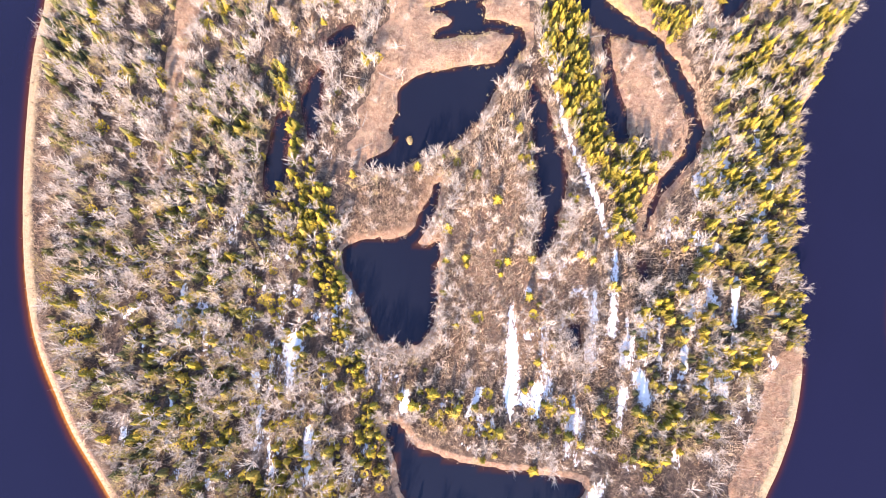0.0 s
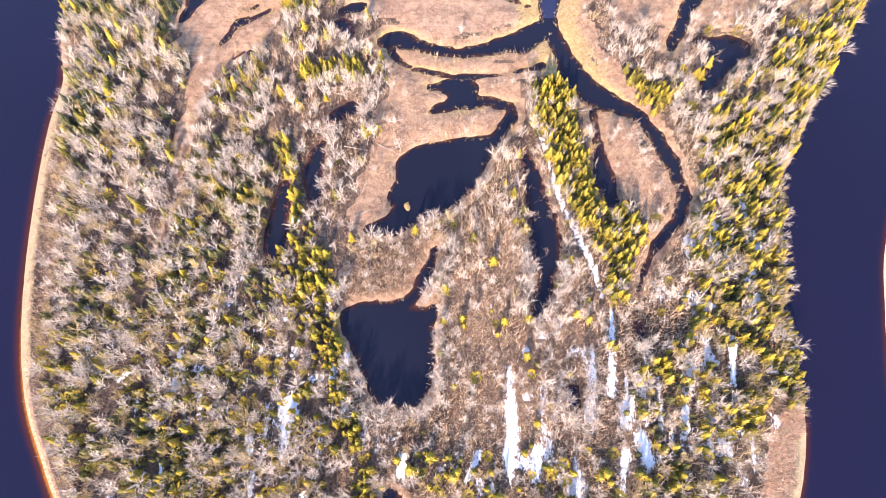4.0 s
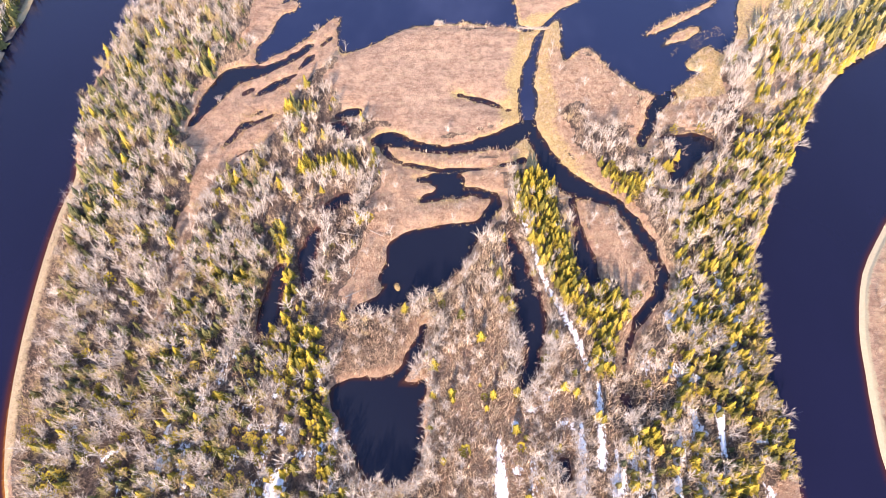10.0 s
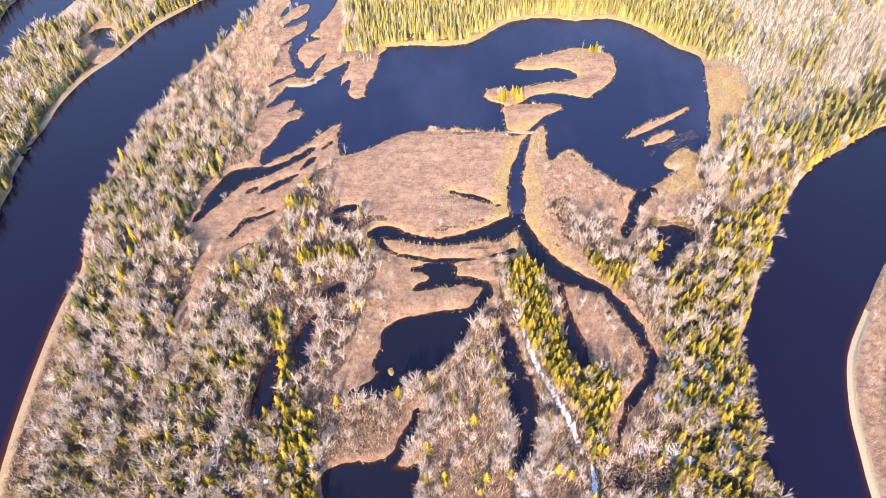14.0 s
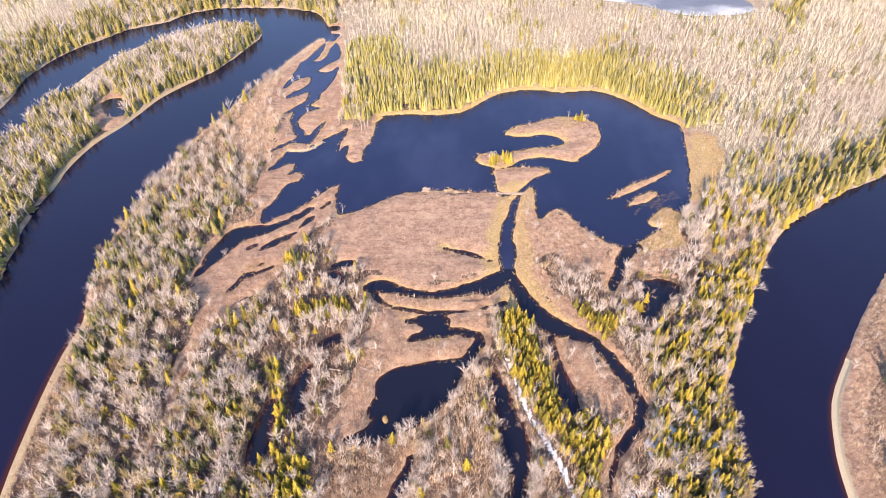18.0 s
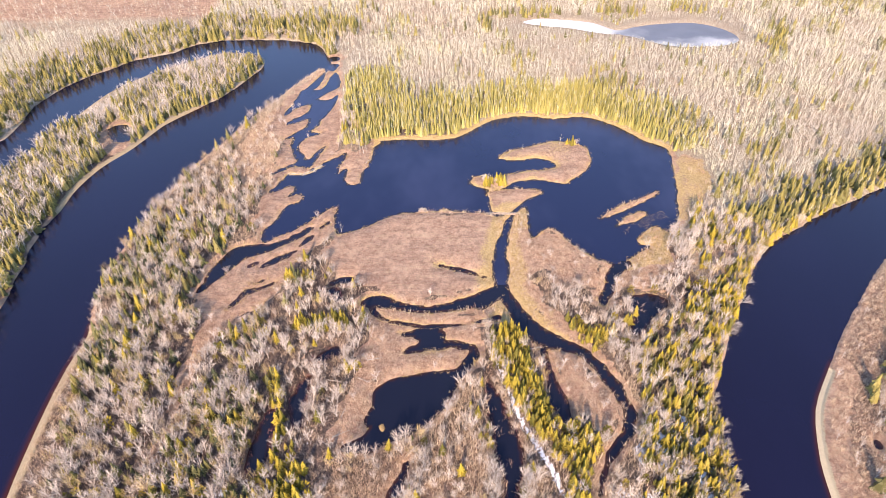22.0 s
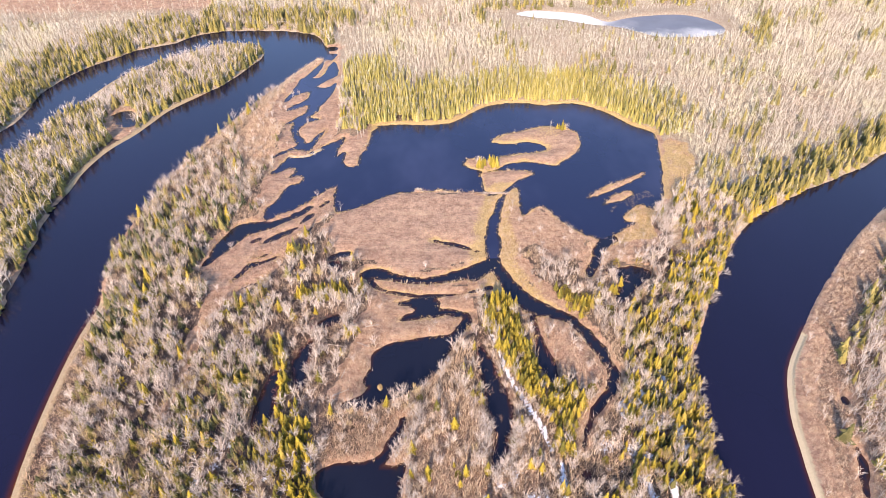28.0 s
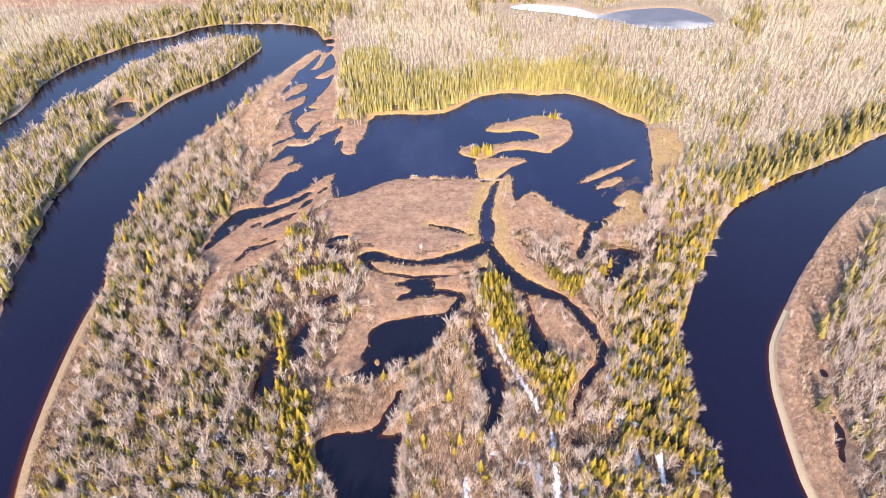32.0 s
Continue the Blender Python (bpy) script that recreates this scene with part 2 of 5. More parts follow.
M_BARK = bark_material("dark_bark", (0.10, 0.075, 0.055), (0.22, 0.17, 0.13))
M_SHRUB = bark_material("shrub_stems", (0.32, 0.195, 0.135), (0.55, 0.395, 0.28))
M_SEDGE = bark_material("sedge_blades", (0.36, 0.24, 0.10), (0.56, 0.41, 0.21))
M_DEAD = bark_material("weathered_wood", (0.36, 0.30, 0.245), (0.56, 0.49, 0.41))


def ice_material():
    """Old lake ice: snow-white at its west end, dark and wet where it melts on the north side."""
    m = Mat("grey_ice")
    xyz = m.t.nodes.new("ShaderNodeSeparateXYZ")
    m.link(m.co, xyz.inputs[0])
    col = m.mix(m.step(m.noise(0.03, 5, 0.6), 0.4, 0.6), (0.34, 0.34, 0.335), (0.52, 0.51, 0.495))
    white = m.step(m.math("ADD", xyz.outputs[0], m.math("MULTIPLY", m.noise(0.05, 4), 40.0)), 150.0, 120.0)
    col = m.mix(white, col, (0.66, 0.655, 0.64))
    wet = m.step(m.math("SUBTRACT", xyz.outputs[1], m.math("ADD", m.math("MULTIPLY", xyz.outputs[0], 0.12), m.math("MULTIPLY", m.noise(0.07, 4), 26.0))), 290.0, 304.0)
    col = m.mix(m.math("MULTIPLY", m.math("MULTIPLY", wet, m.math("SUBTRACT", 1.0, white)), 0.85), col, (0.11, 0.12, 0.15))
    return m.done(col, 0.6, 0.3)


M_ICE = ice_material()


# ---- the plan, in units of two metres ----
# The river loop: its banks, from south to north
CORE_WEST_BANK = [
    (-78, -26.7), (-82.6, -20.7), (-88.2, -13.5), (-94.2, -3.7), (-100.3, 7.7), (-104.6, 21), (-107.4, 34.7), (-109.4, 48.9), (-111, 66.7), (-111.6,
    82.2), (-110.8, 95), (-114.1, 106.8), (-116.5, 121.7), (-115.7, 141.1), (-114.2, 153.9), (-111.3, 171.3), (-106.6, 194.7), (-98, 219.2), (-89.3,
    245.2), (-80.8, 264.2), (-74, 280.4), (-66.6, 296.1), (-60.6, 301.6),
]
CORE_EAST_BANK = [
    (64.4, -22.5), (66.4, -18.8), (69.3, -12.9), (72, -5.7), (73.8, 1.5), (74.9, 8.9), (74.6, 15.2), (74.6, 22.9), (74, 30.7), (74.8, 37.3), (75.7, 44.1),
    (76.7, 51), (77.7, 56.6), (79.4, 65.2), (89.4, 84.3), (96, 95.6), (102.9, 107.2), (108.8, 116.3), (116.5, 126), (125.3, 135.4), (136.9, 142.9),
    (152.7, 152.7), (168.3, 160.8), (184.8, 169.3), (210.6, 185.6),
]
# the outer bank of the far bend, from east to west
OUTER_NORTH_BANK = [
    (-58.3, 304.9), (-62.6, 317.7), (-69.7, 335.1), (-76, 339.4), (-91.2, 344.4), (-109.8, 346.7), (-128, 346.9), (-139.9, 343.7), (-147.7, 339.3),
    (-155.5, 329.3), (-164.4, 324.3), (-176.1, 317.8), (-185.6, 306.1), (-196.9, 292.7), (-203.4, 277.4), (-206.1, 262.2), (-205.2, 247.1), (-203.8,
    231.6), (-207.5, 216.4),
]
# the tongue of land between the two arms, round its tip
PENINSULA_BANK = [
    (-138.7, 79.4), (-142.9, 95.4), (-145, 108.1), (-148.2, 128.4), (-152.1, 150.7), (-150.8, 166), (-151.2, 178.9), (-148.9, 192.7), (-145.8, 202),
    (-140.2, 212.8), (-135.9, 224.9), (-131.4, 237.7), (-121, 253.1), (-109.8, 269.6), (-101.8, 290.9), (-97.1, 305.7), (-99.9, 318.3), (-108.7, 324.3),
    (-123.3, 327.2), (-134.1, 321.4), (-143.9, 313), (-154.8, 304.2), (-164.2, 292.3), (-174.1, 274.9), (-179.6, 249.6), (-183, 223.2), (-186.2, 200.4),
    (-188.7, 178.9),
]
OUTER_EAST_BANK = [
    (94.2, 9.7), (94.9, 19.4), (97.2, 33.4), (99.6, 45.1), (105.4, 60.2), (114.9, 73.4), (126.1, 87.9), (138.7, 102.4), (151.8, 116.9), (168, 131.9),
    (188, 144.6),
]
# The oxbow lake, its bay and the backwater that joins it to the river
LAKE_NORTH = [
    (-28.1, 215.5), (-14.3, 217.1), (-0.4, 216.3), (9.3, 217.6), (16.5, 223.2), (25.5, 231.5), (34.5, 236.1), (46.3, 237.4), (57.5, 234.2), (72.2, 235.3),
    (82.6, 228.9), (90.5, 219.1), (96.7, 209.9), (103.5, 204.3), (103.9, 197.6), (102.3, 185), (98.1, 165.7), (94.2, 150.3), (86.9, 140.4), (80, 133.7),
    (70.6, 128.1), (65.5, 123.6), (61.2, 124.8), (56.4, 128.7), (53.4, 132.6), (49.4, 137.4),
]
LAKE_SOUTH = [
    (47.6, 143.4), (43.3, 146.1), (38.8, 142.6), (36, 140), (36, 148.9), (36, 159.6), (31.6, 156.3), (27, 154.8), (20.9, 156), (11.5, 158.2), (4.3,
    159.4), (-4, 158.9), (-12.3, 158), (-19.3, 155.3), (-23.8, 151.3), (-28.3, 149), (-33.8, 146.4), (-37.2, 146.2), (-39.2, 155.4), (-38.7, 164.2),
    (-43.5, 160), (-49.6, 152.5), (-57.8, 145.5), (-63.9, 141.4),
]
LAKE_BAY = [
    (-67, 145.9), (-65.3, 148.9), (-63, 153.1), (-61.6, 157.4), (-60.3, 162.1), (-58.5, 165.9), (-55.5, 167.3), (-53.9, 170), (-55.1, 173.2), (-57.3,
    172.9), (-60.7, 171.5), (-58.4, 176.6), (-59.4, 179.9), (-63, 178), (-67.2, 175.8), (-69, 175.4), (-66, 181.9), (-63.4, 188.7), (-62.2, 189.9),
    (-57.1, 188.4), (-54.1, 190.5), (-53.6, 193.5), (-49.7, 193.8), (-49.5, 197.9), (-46.6, 200.1), (-43.2, 202.7), (-40.6, 206.9), (-38.8, 205.9),
    (-39.5, 200.7), (-41.5, 193.9), (-41.6, 188.6), (-40, 191.1), (-37.5, 192.4), (-37.6, 186.7), (-38.2, 182.8), (-34.6, 179.3), (-31.5, 181.7), (-31.4,
    189), (-29.2, 194.7), (-27.7, 201.1), (-27.3, 210.2), (-24.3, 215), (-28.1, 215.5),
]
BACKWATER = [
    (-61.4, 306.2), (-54.8, 305.8), (-54.6, 298.3), (-52.4, 289.5), (-50.8, 277.7), (-52.4, 273.7), (-56, 269.3), (-60, 261.9), (-57.1, 259.9), (-52.8,
    261.5), (-50.4, 266.4), (-49.3, 261.3), (-51, 251.6), (-53, 244.6), (-55.4, 237.9), (-56, 232.4), (-58.5, 227.1), (-53.7, 224.7), (-57.1, 222.8),
    (-60.5, 218.8), (-62.2, 214.8), (-60.5, 208.8), (-57.3, 202.5), (-55.2, 201.9), (-53.1, 208.5), (-49.3, 214.2), (-50.6, 208.4), (-52.8, 200.4),
    (-53.5, 196.3), (-55.6, 194.1), (-58.7, 195.6), (-62.8, 194.9), (-71.8, 187.3), (-66.4, 194.6), (-60.8, 199.4), (-63.2, 205.1), (-65.9, 214), (-66.1,
    221.7), (-70.4, 219.3), (-65.4, 227.4), (-61.9, 232.1), (-61.4, 239.9), (-65.1, 237.2), (-72.5, 233.2), (-69.3, 239.7), (-65, 244.1), (-62.4, 251),
    (-63.2, 256.5), (-69.6, 252), (-74.7, 244), (-71.7, 260), (-70.3, 271.4), (-67.6, 275.3), (-64.6, 285.3), (-61.7, 293.6), (-61.6, 300.2),
]
POND_SOUTH = [
    (-28.8, 29.2), (-26.6, 32), (-22.5, 32.7), (-17.1, 33), (-13.7, 34.4), (-11.1, 38.5), (-9.1, 43), (-7.8, 45.8), (-6.7, 46.8), (-7.4, 43), (-8.3,
    38.5), (-11, 34.1), (-12.3, 32), (-9.5, 31), (-6.8, 31.9), (-7.4, 27.7), (-7.3, 22.9), (-7.5, 16.3), (-8.4, 11.2), (-10.9, 8.7), (-13.4, 7.5), (-16,
    9.3), (-18.5, 8.7), (-21.1, 10.6), (-22, 14.4), (-24, 18.3), (-25.8, 21.6), (-28.1, 25),
]
POND_MIDDLE = [
    (-17.3, 70.2), (-13.6, 73.7), (-6.8, 76), (-0.7, 76.3), (4.7, 77.1), (7, 78), (8.9, 78.9), (7.7, 73.5), (5.4, 69), (1.5, 62.2), (-1.4, 59.2), (-5.1,
    56.4), (-9.4, 54), (-13, 52.7), (-16.5, 50.1), (-20, 49.6), (-24.4, 50.6), (-23.5, 52.2), (-20.3, 54.1), (-18.2, 57.4), (-19.1, 60.7), (-17.1, 64.9),
]
POND_SMALL = [
    (-10.7, 92.6), (-7.5, 93.8), (-2.8, 94.6), (0.9, 94), (3.2, 92.2), (2.7, 89.6), (7.2, 88.8), (10.9, 88.1), (12.8, 86.4), (10.3, 85.7), (6.3, 87),
    (1.7, 86.3), (-3.2, 85.7), (-6.3, 85), (-9.2, 84.2), (-8.6, 85.9), (-5.5, 87.4), (-4.2, 89.2), (-5.6, 91.2), (-9.3, 91.7),
]
POND_TIP = [
    (-17.3, -9.8), (-14.1, -10.4), (-12.1, -13.3), (-7.7, -15.6), (-2.7, -16.6), (3.5, -17.7), (9.7, -19), (17, -19.6), (23.1, -20.6), (25.5, -21.7),
    (21.8, -25.9), (9.7, -29.7), (-8.5, -29.1), (-13, -23.4), (-15.1, -17.6),
]
POOL_EAST = [
    (62.6, 106.7), (67.6, 107.1), (74.7, 106.1), (75.5, 103.4), (71.3, 100.3), (67.2, 95.3), (63.9, 91.4), (62.5, 90.5), (65.5, 97.4), (65.2, 102.5),
]
POOL_PENINSULA = [
    (-157.8, 234.7), (-152.6, 238.9), (-146.6, 232.2), (-144.3, 222.9), (-150.4, 222.1),
]
# the far lake that is still frozen
ICE_LAKE = [
    (57.4, 365.7), (68.4, 371.7), (83.2, 368.4), (101, 361.5), (113.2, 347.8), (125.2, 352.3), (141.1, 356.5), (163.7, 357.1), (178.6, 345.4), (182.7,
    329.8), (173.9, 320.7), (155.9, 319.1), (139.1, 321.1), (127.4, 330.6), (118.4, 338.2), (101.5, 344.5), (84.8, 354), (70.5, 358.3),
]
# land inside the lake
ISLAND = [
    (28.3, 198.9), (34.6, 204.6), (43.1, 208.1), (54.5, 212.1), (61.2, 210.6), (67.5, 207.4), (69.2, 201.7), (68.8, 194.6), (65.3, 186.9), (59.2, 180.6),
    (54.8, 176.9), (49.9, 177.6), (42.7, 180.4), (34.9, 179.3), (28.2, 174.3), (23.2, 173.6), (17.1, 176.3), (15.3, 180.3), (17.5, 184.2), (25.1, 182.8),
    (30.3, 184.6), (40.8, 187.1), (51.4, 188.6), (53.1, 191.7), (51, 195.5), (44.6, 197.5), (36.5, 196.3),
]
ISLAND_NECK = [
    (22.3, 171.3), (29.4, 173.3), (41.8, 172.7), (43.9, 169.7), (37.3, 165.9), (33.3, 161.6), (29.2, 156.5), (23.4, 158), (22.1, 164.8),
]
# sedge flats at the east end of the lake
FLAT_NORTH = [
    (75.1, 137.4), (79.9, 143.6), (83.8, 145.5), (87.1, 142.3), (86.4, 137.7), (82.2, 132.6), (79.5, 134), (76.2, 135.4),
]
FLAT_SOUTH = [
    (66.5, 122.7), (71.1, 127.4), (78.1, 131.5), (83.2, 132), (83.2, 124.5), (76.1, 123.6), (70.5, 121.7),
]
REED_BED = [
    (80.1, 156.4), (86.1, 158.8), (90.3, 154.2), (90.3, 146.3), (84.7, 145.2), (78.2, 140), (73.8, 138.8), (70.8, 142.3), (74.6, 146.9),
]
# Channels and swales: x, y and half the width along each
CHANNELS = {
    "main": [(30.9, 156.4, 0.9), (26.5, 143.2, 1.8), (23.7, 129.8, 2.4), (23.4, 120.8, 3.4), (22.9, 114, 2.2), (25, 106.4, 1.8), (28.6, 97.2, 3.0), (33.0, 90.6, 3.4), (38.8, 87.2, 2.3), (45.1, 83.1, 1.4), (49.5, 75.6, 1.5), (52.8, 66.8, 1.6), (54.2, 59.1, 1.7), (51.7, 53.5, 1.2), (47.6, 48.6, 0.9), (44.0, 43.6, 0.6), (41.0, 36, 0.2)],
    "west_upper": [(22, 111.8, 2.5), (16.8, 107.8, 3.3), (10.9, 105.8, 2.9), (6, 104.4, 2.1), (-0.6, 103.2, 1.4), (-7.2, 104.2, 1.4), (-13.9, 106, 1.8), (-17.3, 107.6, 2.6), (-20.6, 107.7, 2.6), (-22.6, 107.2, 1.9)],
    "west_lower": [(20.4, 98.8, 0.7), (15.5, 97.6, 0.35), (10.7, 96.5, 0.3), (5.8, 95.8, 0.35), (-0.6, 95.7, 0.35), (-7.1, 96.4, 0.3), (-13.6, 98.1, 0.3), (-17.8, 100.4, 0.3), (-19.5, 102.3, 0.5), (-20.8, 105.1, 0.7)],
    "neck_b": [(11.6, 84.1, 0.9), (11.8, 83.2, 1.1), (9.4, 78.9, 1.4), (7, 74.7, 2)],
    "swale_e": [(15.2, 71.6, 0.8), (16.5, 67.2, 1.6), (17.6, 60.3, 2.5), (19.4, 52.1, 3.1), (19.6, 44.3, 2.9), (19.3, 38.3, 1.5), (17.6, 32.5, 1.6), (17.4, 29.7, 0.7)],
    "pool_f": [(40.2, 27.5, 1.1), (40.3, 24.4, 0.9)],
    "pool_g": [(24.2, 12.3, 1), (24.6, 8.5, 1)],
    "pool_h": [(-36.6, 81.4, 0.6), (-33.7, 84.2, 1.4), (-30.4, 86.1, 1.3)],
    "pool_i": [(-37.2, 75.6, 0.8), (-38.6, 70.5, 1.9), (-39.0, 65.3, 2.1), (-37.8, 58.0, 1.2)],
    "pool_j": [(-45.9, 64.2, 0.8), (-46.4, 57, 1.8), (-46.9, 48.5, 2.2), (-47.6, 42.5, 1.0)],
    "pool_k": [(-81.3, 114.5, 0.6), (-78.0, 121.6, 2.2), (-75.2, 129.0, 3.4), (-71.4, 135.2, 4.0), (-65.3, 137.2, 2.6), (-59, 139.6, 1.5), (-53, 144.1, 1), (-47.4, 149.9, 0.8)],
    "pool_k2": [(-61.9, 127.2, 0.5), (-57.4, 131, 1.1), (-53.7, 133.6, 0.7)],
    "pool_k3": [(-50.0, 138.6, 0.4), (-47.8, 142.0, 0.7), (-46.2, 144.6, 0.4)],
    "pool_k7": [(-43.6, 149.0, 0.4), (-41.2, 153.2, 0.7)],
    "pool_k4": [(-65.9, 111, 0.4), (-64.2, 113.9, 0.9), (-62.2, 115.6, 0.4)],
    "pool_k5": [(-62.1, 118.4, 0.5), (-59.1, 120.1, 0.4)],
    "pool_k6": [(-68.4, 106.8, 0.3), (-66.4, 109.8, 0.5)],
    "bw_a": [(-62, 313.2, 0.6), (-58.2, 313.7, 2.6), (-55.1, 314.3, 1.3)],
    "pool_r": [(116.6, 49.5, 0.2), (116.4, 47.6, 0.3)],
    "pool_s": [(112, 33, 0.5), (110.9, 28.4, 0.7), (108.5, 22.1, 0.6), (107, 16.9, 0.4)],
    # shade of the spruce ridge, with some water, drawn as one dark pool
    "pool_t": [(33.1, 84.7, 0.4), (33.7, 79.1, 0.5), (34.2, 72.4, 1.3), (35.0, 64.2, 2.4), (36.2, 58.7, 1.6)],
    "pool_l": [(-35.3, 117.4, 0.7), (-31.4, 118.9, 1.2), (-28.4, 119.9, 0.5)],
    "pool_m": [(-38.2, 114.1, 0.5), (-34.4, 112.9, 1.9), (-32.8, 109.6, 1.3)],
    "pool_n": [(-64, 95.5, 0.5), (-61.9, 97.5, 1.2), (-59.8, 100.5, 1.2), (-59, 103.7, 0.5)],
    "pool_q": [(67.5, 123.9, 1.8), (62.9, 120.2, 1.9), (60.3, 114.2, 1.5), (57.6, 108.6, 1.5), (55.4, 104.0, 0.5)],
    "creek": [(2, 125.7, 0.3), (8, 123.3, 0.4), (13.1, 121.3, 0.7), (17.3, 119, 0.8)],
}
# Bars of mud and sedge in the water
BARS = {
    "bars1": [(64.5, 152.3, 0.6), (68.9, 154.7, 1.3), (76.4, 159.2, 1.4), (83.7, 163.8, 0.9), (90.5, 168.6, 0.6)],
    "bars2": [(69.7, 146.8, 0.5), (74.2, 149.8, 1.9), (78.8, 152.8, 1.9), (82.1, 154.9, 0.9)],
    "bars4": [(-62.9, 273, 1.5), (-60.2, 276.8, 1.8), (-58.9, 285.7, 1.8), (-57.6, 295.6, 1.9)],
    "islet": [(-14.3, 58.6, 0.5), (-14, 57.2, 0.6)],
}
# Old snow in the hollows
SNOW = {
    "drift_a": [(10.2, 17.8, 0.3), (10.2, 10.1, 1.1), (10.6, 2.5, 1.5), (9.6, -2.4, 1.4), (10.3, -8.5, 0.7)],
    "drift_b": [(34, 30.7, 0.6), (33.4, 20.8, 0.9), (32.5, 11.8, 1.3)],
    "drift_c": [(17.7, 84.2, 0.4), (21.1, 69.1, 0.5), (23.6, 58.2, 0.4), (27.5, 49.1, 0.6), (30.6, 40.8, 0.6), (32, 34, 0.6)],
    "drift_d": [(28.9, 20.7, 0.6), (28.4, 10.5, 0.8), (28.6, 8.6, 0.4)],
    "drift_e": [(15.9, -1.1, 1.4), (15.3, -7.2, 0.7)],
    "drift_f": [(38.4, 1.9, 1.9), (39.5, -2.9, 1.5)],
    "drift_g": [(34.6, -0.6, 0.9), (33.3, -10.3, 0.7)],
    "drift_h": [(43.3, 14.6, 0.6), (43, 8.3, 0.6), (42, -1.7, 0.7)],
    "drift_i": [(-13.3, -3, 1.5), (-13.6, -6.1, 0.9)],
    "drift_j": [(-34.4, -9.7, 0.5), (-34.6, -15.7, 0.9), (-33.4, -21.7, 0.8)],
    "drift_k": [(3.3, -1.4, 0.8), (0.3, -7.6, 0.6)],
    "drift_l": [(25.2, -5.1, 0.7), (25.5, -8.1, 0.7)],
    "drift_m": [(67.5, 42.7, 0.6), (67.5, 37.9, 0.6)],
    "drift_n": [(60.8, 23.9, 0.9), (59.6, 13.6, 0.5)],
    "drift_o": [(36.9, 10.6, 0.5), (36.3, 4.4, 0.5)],
    "drift_p": [(48.7, 8.4, 0.9), (47, -0.3, 0.7)],
    "drift_q": [(-43.9, -11.1, 0.4), (-41.9, -19.5, 0.6), (-44.1, -24.3, 0.6)],
    "drift_r": [(45.4, 5.8, 0.5), (44.5, -1.6, 0.6)],
    "drift_s": [(29.2, -21, 1.2), (27.9, -23.4, 1.2)],
    "drift_t": [(-76.6, 15.5, 0.9), (-79.1, 13.4, 0.5)],
    "drift_u": [(-47.4, 0.6, 0.9), (-46.7, -2.6, 0.6)],
    "drift_v": [(5.9, -7.4, 0.6), (6.2, -9.8, 0.4)],
    "drift_w": [(-4.8, -4.6, 0.8), (-4.8, -4.6, 0.8)],
    "drift_x": [(54.4, 21.2, 0.8), (56.7, 18.7, 0.6)],
    "drift_y": [(-66.4, -4.3, 0.7), (-65.5, -7.4, 0.6)],
    "drift_z": [(-56.2, -22.3, 0.9), (-55.5, -23.7, 0.6)],
    "drift_za": [(-17.1, 2.5, 0.5), (-15.1, 0.4, 0.4)],
}
